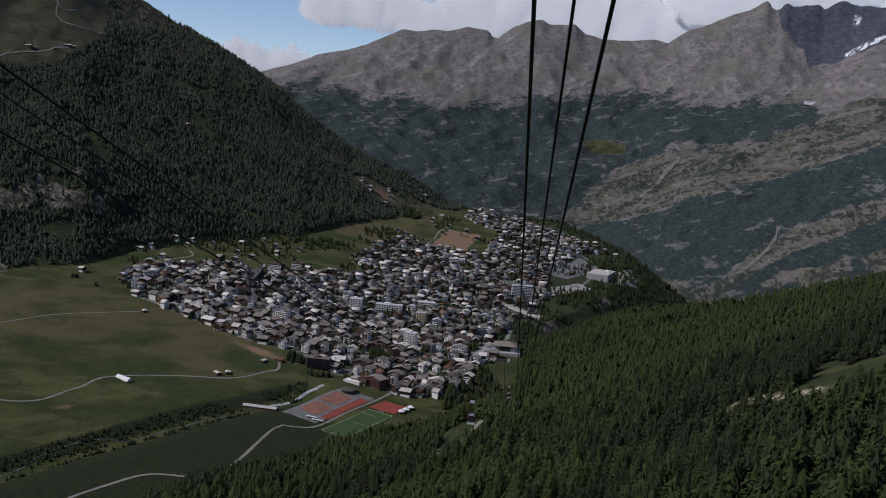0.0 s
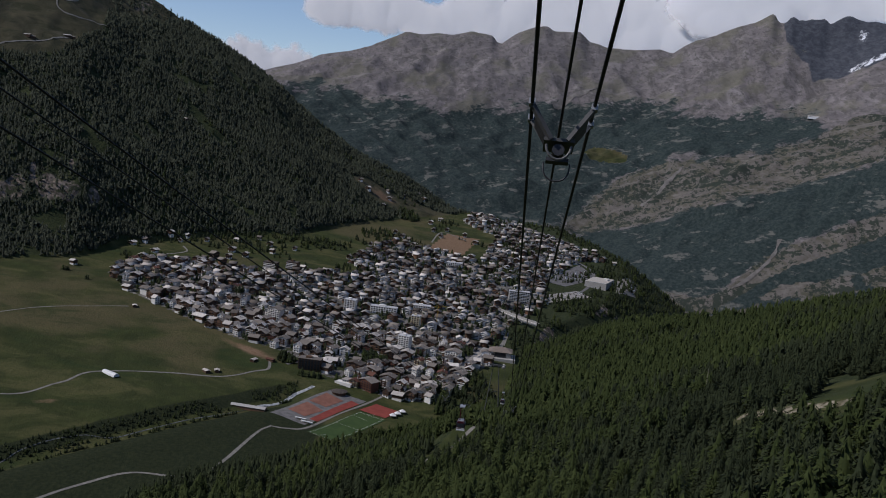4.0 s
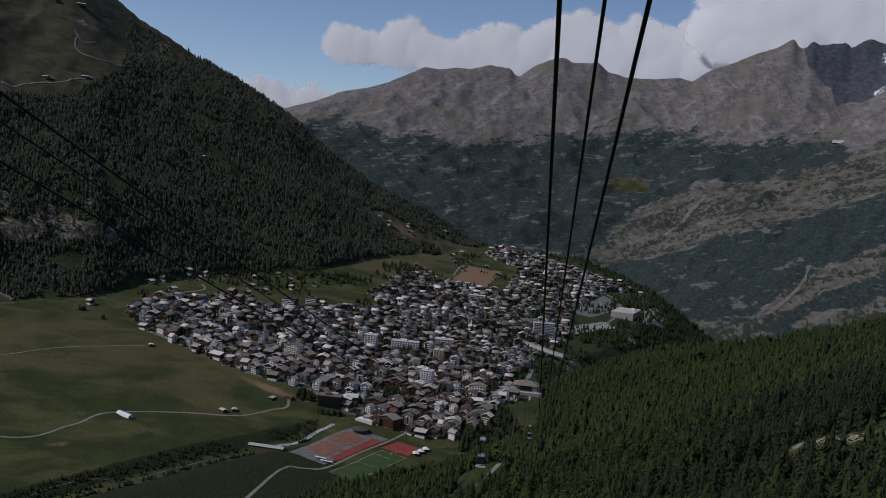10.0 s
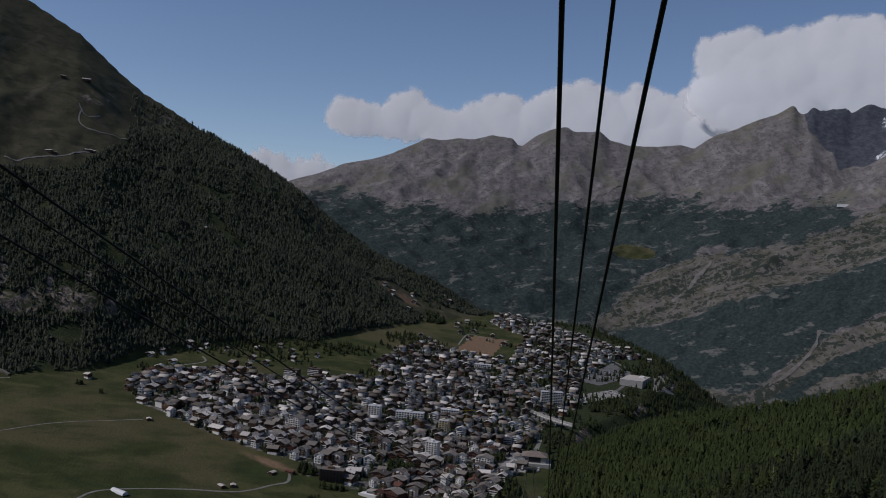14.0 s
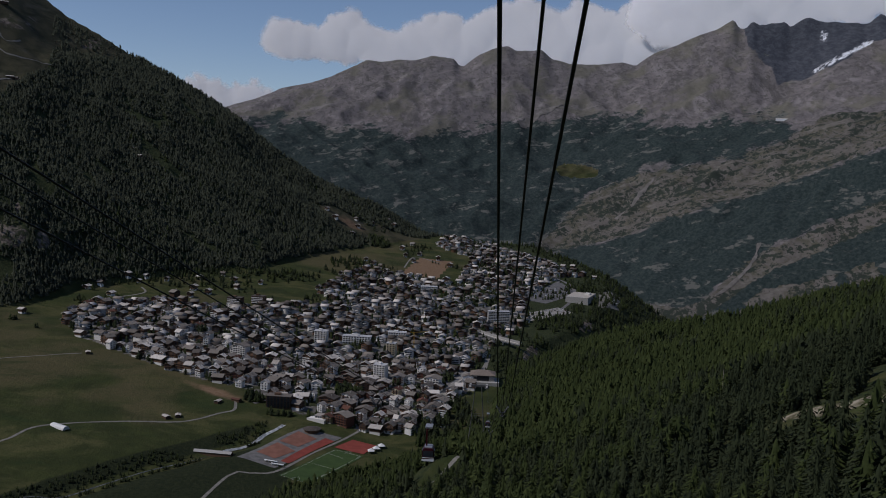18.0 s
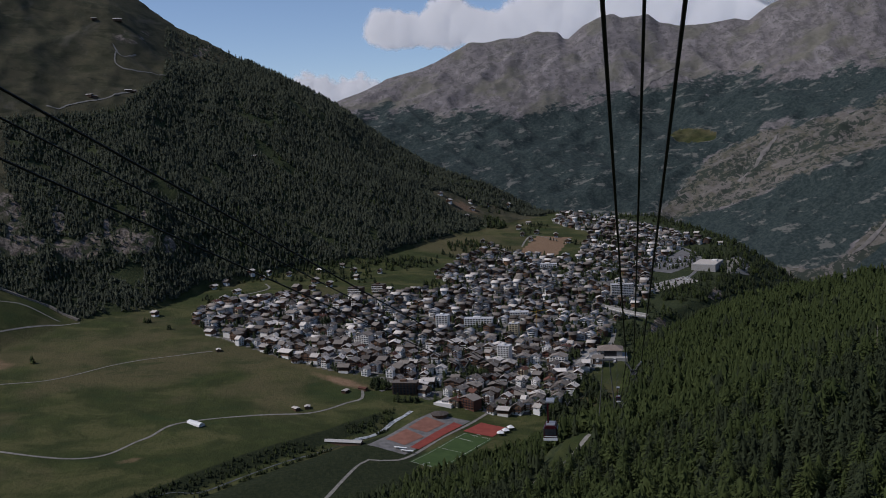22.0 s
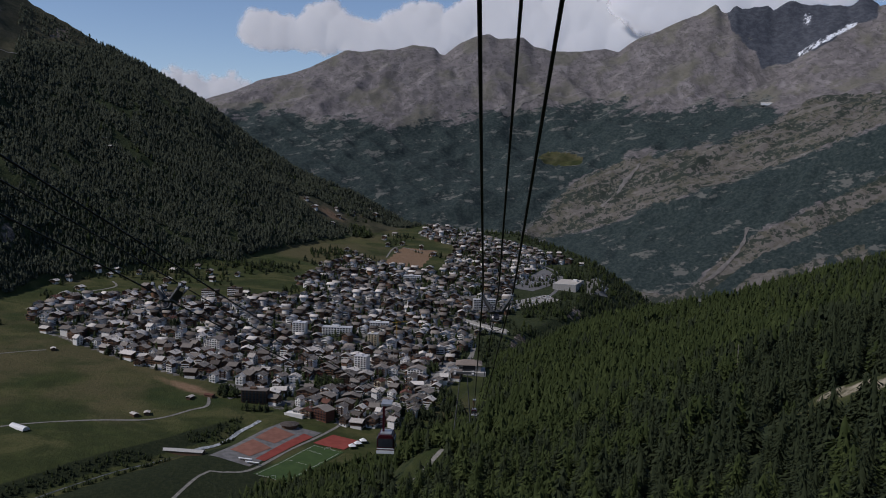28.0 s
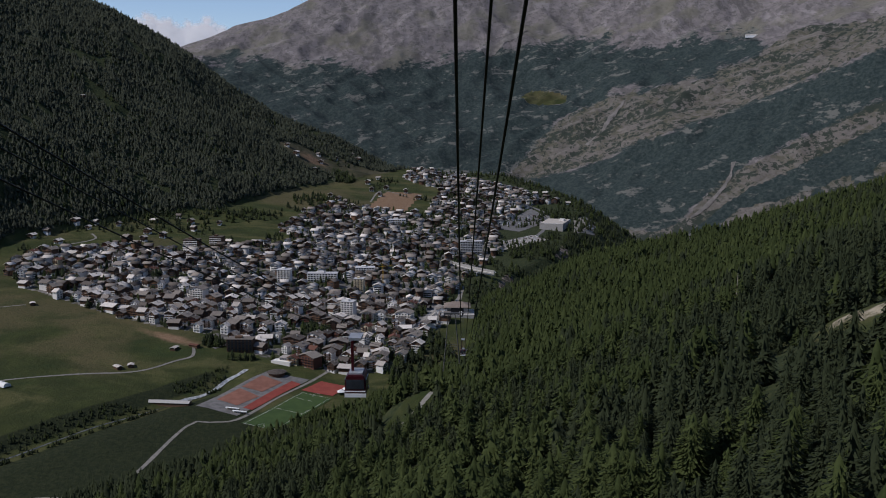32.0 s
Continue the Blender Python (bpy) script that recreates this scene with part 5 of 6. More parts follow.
put_at(hotel(32, 15, 5, M_WOOD, "dark timber hotel with black balconies on a white base", "flat", M_DARK), -116, 1296, -8)
put_at(hotel(46, 15, 4, M_PLASTER, "long white hotel with rows of windows", "flat"), -26, 1598, -8)
put_at(hotel(20, 16, 6, M_PLASTER, "tall white apartment block with flat roof", "flat"), -84, 1594, -10)
put_at(hotel(18, 14, 7, M_PLASTER, "narrow white tower block among chalets", "flat"), 14, 1434, -20)
put_at(hotel(15, 13, 6, M_CREAM, "narrow yellow apartment block between the chalets", "flat", M_CREAM), 30, 1559, -14)
put_at(hotel(22, 14, 5, M_PLASTER, "white apartment hotel with stacked balconies", "gable"), -196, 1490, -25)
put_at(hotel(40, 15, 7, M_CONCRETE, "pale grey office block with a grid of windows", "flat"), 231, 1808, 0)
put_at(hotel(22, 18, 5, M_PLASTER, "white hotel with flower balconies near the station", "gable"), 90, 1415, -20)
put_at(hotel(26, 16, 5, M_WOOD, "dark apartment block with pale balcony bands", "flat"), -248, 1755, -15)
put_at(hotel(22, 16, 5, M_WOOD, "dark apartment block with flat roof by the green", "flat"), -210, 1778, -15)
put_at(hotel(30, 16, 4, M_PLASTER, "long pale hotel block in the village centre", "flat"), 40, 1640, -5)
put_at(hotel(34, 18, 3, M_PLASTER, "large flat-roofed hall with bright front", "flat"), 109, 2006, -5)


def terrace_restaurant():
    top = tagged(new("restaurant"), "low white restaurant with stepped terraces", "restaurant")
    part("lower_terrace", one_box(-13, 12, -9, 4, -4, 2.6), M_PLASTER, top)
    part("upper_floor", one_box(-5, 12, -3, 8, 2.6, 6), M_PLASTER, top)
    part("railing", one_box(-13, 12, -9, -8.85, 2.6, 3.5), M_WHITE, top)
    part("roof", one_box(-5.6, 12.6, -3.6, 8.6, 6, 6.4), M_PALE, top)
    for i in range(5):
        part("window", one_box(-4 + i * 3.2, -1.6 + i * 3.2, -3.08, -2.9, 3.2, 5.2), M_GLASS, top)
    return top


def pavilion():
    top = tagged(new("pavilion"), "low round pavilion with a dark shallow roof", "pavilion")
    bm = bmesh.new()
    bmesh.ops.create_cone(bm, cap_ends=True, segments=12, radius1=11.5, radius2=2.0, depth=2.6, matrix=Matrix.Translation((0, 0, 4.6)))
    part("roof", bm, M_SLATE, top)
    bm = bmesh.new()
    bmesh.ops.create_cone(bm, cap_ends=True, segments=12, radius1=9.5, radius2=9.5, depth=7.0, matrix=Matrix.Translation((0, 0, -0.2)))
    part("wall", bm, M_WOOD, top)
    return top


def long_shed(length, wide, high, wall, roof, name, label):
    top = tagged(new(name), label, "shed")
    part("wall", wall_block(wide, length, -2, high, 16), wall, top)
    part("roof", gable_roof(wide, length, high + 0.05, 16, 0.7, 0.25), roof, top)
    return top


def plastic_tunnel():
    """A long white barrel-roofed shelter."""
    top = tagged(new("polytunnel"), "long white barrel-roofed farm tunnel on the meadow", "tunnel")
    bm = bmesh.new()
    n, L = 10, 13.0
    rows = []
    for y in (-L, -L / 2, 0, L / 2, L):
        rows.append([bm.verts.new((4.4 * math.cos(math.pi * k / n), y, -0.6 + 4.2 * math.sin(math.pi * k / n))) for k in range(n + 1)])
    for a, b in zip(rows, rows[1:]):
        for k in range(n):
            bm.faces.new((a[k], a[k + 1], b[k + 1], b[k]))
    bm.faces.new(rows[0])
    bm.faces.new(rows[-1][::-1])
    part("cover", bm, M_WHITE, top)
    for y in (-L - 0.05, L + 0.05):
        part("end_door", one_box(-1.4, 1.4, y - 0.06, y + 0.06, -0.5, 2.4), M_PLASTER, top)
    return top


M_ROOF_BROWN = simple("weathered_brown_roof", (0.15, 0.118, 0.095), (0.24, 0.195, 0.16), 0.3)


def station():
    top = tagged(new("cable_car_station"), "grey-roofed cable car valley station on a terrace", "station")
    part("terrace", one_box(-26, 24, -22, 14, -9, 2.0), M_CONCRETE, top)
    part("hall", wall_block(34, 28, 2.0, 11), M_CONCRETE, top)
    bm = bmesh.new()
    e = [bm.verts.new(p) for p in ((-19, -16, 11), (19, -16, 11), (19, 16, 11), (-19, 16, 11))]
    r = [bm.verts.new(p) for p in ((-7, 0, 16.5), (7, 0, 16.5))]
    for f in ((e[0], e[1], r[1], r[0]), (e[1], e[2], r[1]), (e[2], e[3], r[0], r[1]), (e[3], e[0], r[0])):
        bm.faces.new(f)
    bm.faces.new(e[::-1])
    part("roof", bm, M_ROOF_BROWN, top, "shallow hipped roof")
    # solid dark slab on the closed wall imitates the opening's shaded interior
    part("portal", one_box(-9, 9, -14.4, -13.9, 3.0, 10), M_DARK, top, "dark slab standing in for the shaded cabin opening")
    part("annex", wall_block(16, 12, 0, 6, 18), M_PLASTER, top).matrix_basis = pose(-22, -9, 2, 0, 0, 0)
    part("annex_roof", gable_roof(16, 12, 6.1, 18, 0.8, 0.3), M_SLATE, top).matrix_basis = pose(-22, -9, 2, 0, 0, 0)
    for i in range(5):
        part("window", one_box(-15.5 + i * 1.3, -14.6 + i * 1.3, -14.1, -13.95, 4, 8), M_GLASS, top)
    return top


put_at(terrace_restaurant(), -62, 1262, -25)
put_at(pavilion(), -68, 1224, 0)
put_at(long_shed(54, 9, 3.2, M_WOOD, M_CONCRETE, "long_barn", "long low barn with a grey roof beside the stream"), -179, 1150, 78)
put_at(plastic_tunnel(), -352, 1166, 52)
put_at(station(), 168, 1466, -6)
for k, (x, y, turn) in enumerate(((-405, 1436, 20), (-195, 1293, -20), (-173, 1303, 60), (-233, 1234, 10), (-246, 1228, 40))):
    put_at(long_shed(8 + 2 * (k % 3), 6, 2.6, M_WOOD, M_PALE if k != 2 else M_RUSSET, "hut", "small timber hut on the meadow"), x, y, turn)


# ---- sports ground ----
def patch(name, corners, mat, label, lift, n=8, category="court"):
    a, b, c, d = [np.array(p, float) for p in corners]
    u, v = np.meshgrid(np.linspace(0, 1, n), np.linspace(0, 1, n), indexing="ij")
    u, v = u[..., None], v[..., None]
    p = ((a * (1 - u) + b * u) * (1 - v) + (d * (1 - u) + c * u) * v).reshape(-1, 2)
    vert = np.column_stack([p, height(p[:, 0], p[:, 1]) + lift])
    i = np.arange(n * n).reshape(n, n)
    f = np.stack([i[:-1, :-1], i[1:, :-1], i[1:, 1:], i[:-1, 1:]], -1).reshape(-1, 4)
    return tagged(new(name, mesh_np(name, vert, f, mat)), label, category, kind="structure")


patch("sports_apron", [(-146, 1138), (-100, 1112), (-30, 1212), (-80, 1232)], M_ASPHALT, "dark asphalt apron round the courts", 0.3, 14, "pavement")
patch("tennis_court", [(-126, 1153), (-103, 1137), (-82, 1160), (-105, 1181)], M_CLAY_OLD, "faded red clay tennis courts", 0.6)
patch("tennis_court", [(-103, 1185), (-80, 1172), (-60, 1201), (-84, 1219)], M_CLAY_OLD, "faded red clay tennis courts with a green run-off", 0.6)
patch("tennis_court", [(-96, 1132), (-86, 1127), (-39, 1198), (-50, 1206)], M_CLAY, "bright red clay court strip", 0.62)
patch("tennis_court", [(-38, 1181), (-3, 1166), (14, 1193), (-17, 1208)], M_CLAY, "bright red clay court beside the pitch", 0.6)
patch("football_pitch", [(-94, 1094), (-58, 1078), (-3, 1160), (-36, 1177)], M_TURF, "green football pitch beside the road", 0.45, 12, "pitch")
for pts in ([(-91, 1093), (-60, 1080)], [(-60, 1080), (-6, 1160)], [(-6, 1160), (-36, 1174)], [(-36, 1174), (-91, 1093)], [(-64, 1134), (-34, 1120)], [(-46, 1162), (-26, 1152)]):
    ribbon("pitch_line", pts, 0.22, M_PLASTER, "white line marked on the pitch", 0.62)["category"] = "marking"


def goal():
    top = tagged(new("goal"), "white metal football goal", "goal", group="football goals")
    part("crossbar", beam(bmesh.new(), (-3.7, 0, 2.5), (3.7, 0, 2.5), 0.09), M_WHITE, top)
    for s in (-3.7, 3.7):
        part("post", beam(bmesh.new(), (s, 0, 0), (s, 0, 2.5), 0.09), M_WHITE, top)
        part("back_stay", beam(bmesh.new(), (s, 0, 2.5), (s, 1.8, 0), 0.05), M_WHITE, top)
    return top


put_at(goal(), -21, 1166, 25)
put_at(goal(), -74, 1087, 205)


def tent():
    top = tagged(new("marquee"), "white peaked marquee beside the court", "tent", group="marquees")
    bm = bmesh.new()
    e = [bm.verts.new(p) for p in ((-4, -4, 2.6), (4, -4, 2.6), (4, 4, 2.6), (-4, 4, 2.6))]
    k = bm.verts.new((0, 0, 5.6))
    for i in range(4):
        bm.faces.new((e[i], e[(i + 1) % 4], k))
    part("canopy", bm, M_WHITE, top)
    for x in (-3.9, 3.9):
        for y in (-3.9, 3.9):
            part("leg", beam(bmesh.new(), (x, y, -0.5), (x, y, 2.65), 0.08), M_STEEL, top)
    return top


a_tent = put_at(tent(), 6, 1172, 10)
for x, y in ((12, 1180), (18, 1189)):
    copy_thing(a_tent, pose(x, y, level(x, y) + 0.3, 0, 0, 15))


def bench_stand():
    top = tagged(new("shelter"), "long white players' shelter beside the courts", "shelter", group="shelters")
    part("roof", one_box(-8, 8, -1.2, 1.2, 2.4, 2.7), M_WHITE, top)
    part("back_wall", one_box(-8, 8, 1.0, 1.15, 0, 2.4), M_PLASTER, top)
    part("bench", one_box(-7.5, 7.5, 0.3, 0.9, 0, 0.5), M_WOOD, top)
    return top


a_shelter = put_at(bench_stand(), -98, 1118, -22)
copy_thing(a_shelter, pose(-106, 1126, level(-106, 1126) + 0.3, 0, 0, -22))

# ---- car deck, bridge, wall, crane ----
M_YARD = simple("pale_yard_gravel", (0.24, 0.225, 0.2), (0.36, 0.335, 0.30), 0.2, by_object=0.1)
M_CREAM_STONE = simple("pale_beige_concrete", (0.42, 0.38, 0.33), (0.58, 0.53, 0.46), 0.2)
deck = tagged(new("parking_deck"), "pale concrete multi-storey parking deck on the cliff edge", "car park")
dz = level(440, 2060)
part("deck_block", one_box(-23, 25, -38, 45, -40, 6), M_CONCRETE, deck)
part("deck_floor", one_box(-22, 24, -37, 44, 6.004, 6.25), M_CREAM_STONE, deck, "pale beige deck surface")
part("parapet", one_box(-23, 25, -38.3, -38.02, 6, 7.2), M_PLASTER, deck)
part("stair_house", one_box(8, 18, 10, 22, 6, 10), M_PLASTER, deck)
deck.matrix_basis = pose(436, 2050, dz + 4, 0, 0, -24)
patch("parking_lot", [(300, 2010), (350, 1985), (440, 2110), (420, 2215)], M_ASPHALT, "grey open car park", 0.5, 14, "car park")
patch("parking_lot", [(262, 1850), (290, 1826), (398, 1928), (372, 1962)], M_YARD, "pale gravel parking ground beside the main road", 0.5, 14, "car park")
patch("parking_lot", [(462, 1985), (520, 2040), (560, 2170), (500, 2150)], M_ROAD, "pale gravel parking ground below the deck", 0.5, 12, "car park")


def car_kind(mat):
    top = tagged(new("car"), "small parked car on the open car park", "car", group="parked cars")
    bm = bmesh.new()
    prof = [(-2.1, 0.35), (2.1, 0.35), (2.1, 0.8), (1.2, 0.95), (0.6, 1.45), (-1.4, 1.45), (-2.0, 0.95)]
    a = [bm.verts.new((x, -0.85, z)) for x, z in prof]
    b = [bm.verts.new((x, 0.85, z)) for x, z in prof]
    for i in range(len(prof)):
        j = (i + 1) % len(prof)
        bm.faces.new((a[i], a[j], b[j], b[i]))
    bm.faces.new(a)
    bm.faces.new(b[::-1])
    bmesh.ops.recalc_face_normals(bm, faces=bm.faces)
    part("body", bm, mat, top)
    part("windscreen", one_box(0.62, 1.1, -0.72, 0.72, 1.0, 1.3), M_GLASS, top)
    for x in (-1.3, 1.3):
        for y in (-0.8, 0.8):
            part("wheel", beam(bmesh.new(), (x, y - 0.1, 0.32), (x, y + 0.1, 0.32), 0.32, 8), M_DARK, top)
    return top


def build_cars():
    rng = random.Random(3)
    kinds = [car_kind(m) for m in (M_WHITE, M_DARK, M_STEEL, M_RED)]
    used = set()
    lots = [(312 + row * 13 + i * 0.8, 2016 + row * 11 + i * 5.2) for row in range(9) for i in range(12)]
    lots = [p for p in lots if p[1] < 2205 - 0.04 * p[0]]
    lots += [(268 + 9.0 * i + 3.4 * row, 1862 + 7.6 * i - 7.5 * row) for row in range(4) for i in range(13)]
    lots += [(505 + 3.2 * i + 7 * row, 2050 + 8.5 * i - 5 * row) for row in range(2) for i in range(9)]
    for x, y in lots:
        if rng.random() < 0.25:
            continue
        x += rng.uniform(-0.5, 0.5)
        k = rng.choice(kinds + kinds[:1])
        m = pose(x, y, level(x, y) + 0.55, 0, 0, rng.choice((10, 190)) + rng.uniform(-3, 3))
        if k in used:
            copy_thing(k, m)
        else:
            used.add(k)
            k.matrix_basis = m


build_cars()


def road_bridge():
    """A slender concrete road bridge over the gorge."""
    pts = [(190, 1719), (205, 1688), (222, 1658), (246, 1626)]
    top = tagged(new("road_bridge"), "pale concrete road bridge across the gorge", "bridge")
    z = level(190, 1719) + 1.5
    for (x0, y0), (x1, y1) in zip(pts, pts[1:]):
        part("deck", square_beam(bmesh.new(), (x0, y0, z), (x1, y1, z), 1.2, 8.5), M_CONCRETE, top)
    for o in (-4.4, 4.4):
        for (x0, y0), (x1, y1) in zip(pts, pts[1:]):
            n = Vector((y1 - y0, x0 - x1, 0)).normalized() * o
            part("parapet", square_beam(bmesh.new(), (x0 + n.x, y0 + n.y, z + 1.1), (x1 + n.x, y1 + n.y, z + 1.1), 1.0, 0.4), M_PLASTER, top)
    for x, y in pts[1:3]:
        part("pier", beam(bmesh.new(), (x, y, level(x, y) - 2), (x, y, z - 0.5), 1.4, 10, 1.1), M_CONCRETE, top)
    return top


road_bridge()

M_DRY_STONE = simple("dry_stone", (0.13, 0.115, 0.095), (0.30, 0.265, 0.22), 0.6, by_object=0.2, c=(0.08, 0.075, 0.055))
dam = [(-833, 1550), (-800, 1556), (-766, 1561), (-722, 1570), (-698, 1568), (-672, 1562)]
wall_top = tagged(new("stone_wall"), "long grey dry-stone dam along the wood's edge", "wall", kind="structure")
for (x0, y0), (x1, y1) in zip(dam, dam[1:]):
    part("wall_section", square_beam(bmesh.new(), (x0, y0, level(x0, y0) + 1.2), (x1, y1, level(x1, y1) + 1.2), 4.5, 3.2), M_DRY_STONE, wall_top)


def tower_crane(x, y):
    top = tagged(new("tower_crane"), "slender yellow tower crane among the roofs", "crane")
    yel = simple("crane_paint", (0.45, 0.26, 0.03), (0.55, 0.34, 0.05), 1.0)
    bm = bmesh.new()
    for dx in (-0.7, 0.7):
        for dy in (-0.7, 0.7):
            beam(bm, (dx, dy, -3), (dx, dy, 32), 0.12, 4)
    for k in range(16):
        z = 2 * k
        beam(bm, (-0.7, -0.7, z), (0.7, -0.7, z + 2), 0.08, 4)
        beam(bm, (0.7, 0.7, z), (-0.7, 0.7, z + 2), 0.08, 4)
    part("mast", bm, yel, top)
    bm = beam(beam(bmesh.new(), (-9, 0, 32), (26, 0, 32), 0.25, 4), (0, 0, 32), (0, 0, 36), 0.2, 4)
    beam(bm, (0, 0, 36), (24, 0, 32.2), 0.06, 4)
    beam(bm, (0, 0, 36), (-8.5, 0, 32.2), 0.06, 4)
    part("jib", bm, yel, top)
    part("counterweight", one_box(-9.5, -7, -0.8, 0.8, 30.2, 32), M_CONCRETE, top)
    put_at(top, x, y, 30)


tower_crane(66, 1578)


# ---- trees in and round the village ----
def loose_woods():
    rng = np.random.default_rng(9)
    pts = []
    # between the houses
    spots = np.array(SPOTS)
    tries = 0
    while len(pts) < 2600 and tries < 60000:
        tries += 1
        x, y = rng.uniform(-580, 560), rng.uniform(1200, 2650)
        if near_wood(np.array([x]), np.array([y]))[0] or y > 2660:
            continue
        if np.min(np.hypot(spots[:, 0] - x, spots[:, 1] - y)) < 6.0:
            continue
        if x > np.interp(y, EDGE[:, 1], EDGE[:, 0]) + 90:
            continue
        if not in_polygon(x, y, VILLAGE) and (y < 1560 or fbm(np.array([x]), np.array([y]), 90, 3)[0] < 0.56):
            continue
        pts.append((x, y, rng.uniform(6, 14)))
    # groves
    for cx, cy, rx, ry, n, h in ((-34, 1362, 26, 24, 60, 12), (-150, 1313, 14, 11, 26, 12), (-118, 1268, 22, 6, 14, 9), (120, 1440, 30, 24, 60, 12), (110, 1340, 26, 40, 60, 12), (75, 1240, 30, 50, 90, 13), (120, 1290, 22, 40, 50, 13), (-750, 1352, 20, 26, 60, 14),
                                 (-735, 1412, 5, 5, 4, 11), (-651, 1367, 3, 3, 3, 11), (-516, 1535, 5, 5, 3, 9), (-559, 1570, 7, 5, 6, 9), (200, 2000, 70, 90, 160, 12), (300, 2280, 60, 60, 90, 11),
                                 (220, 1560, 16, 70, 60, 11), (330, 1830, 60, 60, 130, 11), (480, 1950, 40, 50, 90, 11), (-12, 1271, 8, 6, 8, 9), (0, 2440, 30, 40, 90, 14), (120, 2090, 30, 12, 30, 10),
                                 (-420, 1960, 120, 50, 120, 12), (-200, 2020, 90, 40, 90, 11), (-60, 2190, 50, 60, 70, 11)):
        for _ in range(n):
            a, q = rng.uniform(0, 6.28), math.sqrt(rng.random())
            pts.append((cx + rx * q * math.cos(a), cy + ry * q * math.sin(a), h * rng.uniform(0.65, 1.2)))
    # gorge sides below the village
    for _ in range(1700):
        y = rng.uniform(1480, 2560)
        if 1570 < y < 1800 and rng.random() < 0.7:
            continue
        pts.append((np.interp(y, EDGE[:, 1], EDGE[:, 0]) + rng.uniform(-60, 170), y, rng.uniform(7, 14)))
    # along the stream
    for _ in range(900):
        x = rng.uniform(-420, -125)
        y = 1090 + 1.07 * (x + 231) + (rng.uniform(6, 44) if rng.random() < 0.7 else -rng.uniform(5, 12))
        if fbm(np.array([x]), np.array([y]), 40, 3, False, 3.0)[0] > 0.42:
            pts.append((x, y, rng.uniform(2.2, 6.0)))
    yard = [(88, 1370), (124, 1366), (172, 1488), (140, 1506)]
    p = np.array([q for q in pts if not in_polygon(q[0], q[1], yard)])
    z = height(p[:, 0], p[:, 1])
    for name, q, mat in (("village_conifers", rng.random(len(p)) < 0.7, M_SPRUCE), ("village_trees", None, M_LARCH)):
        if q is None:
            q = ~last
        last = q
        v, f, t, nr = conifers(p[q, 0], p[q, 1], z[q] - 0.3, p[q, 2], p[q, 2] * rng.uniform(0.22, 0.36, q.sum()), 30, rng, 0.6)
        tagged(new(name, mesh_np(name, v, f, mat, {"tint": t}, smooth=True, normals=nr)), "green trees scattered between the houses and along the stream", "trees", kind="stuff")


loose_woods()


# ---- huts on the mountain flanks ----
for x, y, turn, wide in ((-925, 2446, 20, 15), (-970, 2410, 40, 9), (-872, 2127, -10, 10), (-862, 2130, 25, 7), (-815, 2204, 15, 11), (-806, 2212, 0, 8), (-542, 2219, -20, 11), (-556, 2235, 10, 8), (-1053, 1959, 0, 8)):
    put_at(long_shed(wide * 1.4, wide * 0.8, 4.0, M_WOOD, M_PALE, "alpine_hut", "alpine hut with a pale roof on the pasture"), x, y, turn + 90)
put_at(long_shed(46, 16, 8, M_WHITE, M_PALE, "mountain_station", "white mountain station far across the valley"), 1581, 3749, 70)
snag = tagged(new("dead_tree"), "bare grey dead trunk standing in the wood", "tree")
part("trunk", beam(bmesh.new(), (0, 0, -1), (0.4, 0.2, 19), 0.32, 7, 0.06), M_PALE, snag)
for k, (z, a) in enumerate(((7, 0.3), (10, 2.2), (12.5, 4.0), (15, 1.1))):
    part("branch", beam(bmesh.new(), (0.2, 0.1, z), (0.2 + 1.5 * math.cos(a), 0.1 + 1.5 * math.sin(a), z + 0.7), 0.08, 5, 0.02), M_PALE, snag)
snag.matrix_basis = pose(197, 580, level(197, 580), 0, 0, 0)
patch("forecourt", ((91, 1377), (118, 1372), (166, 1488), (144, 1502)), M_YARD, "pale gravel forecourt before the cable car station", 0.7, 10, "yard")


def tube(pts, rad, sides=6):
    """A bent round bar through the given points, one closed skin."""
    bm = bmesh.new()
    p = [Vector(q) for q in pts]
    rings = []
    for i, c in enumerate(p):
        d = p[min(i + 1, len(p) - 1)] - p[max(i - 1, 0)]
        m = d.to_track_quat("Z", "Y").to_matrix()
        rings.append([bm.verts.new(c + m @ Vector((math.cos(6.283 * k / sides) * rad, math.sin(6.283 * k / sides) * rad, 0))) for k in range(sides)])
    for a, b in zip(rings, rings[1:]):
        for k in range(sides):
            bm.faces.new((a[k], a[(k + 1) % sides], b[(k + 1) % sides], b[k]))
    bm.faces.new(rings[0][::-1])
    bm.faces.new(rings[-1])
    return bm



# ---- the ropeway ----
def rope_line(y):
    """Centre of our side's track ropes at y."""
    x = 0.1334 * y + 0.30 if y < 190 else 25.65 + (y - 190) * 0.1173
    z = 406.2 - 0.3335 * y + (0.000145 * (y - 190) ** 2 if y > 190 else 0.0)
    return x, z


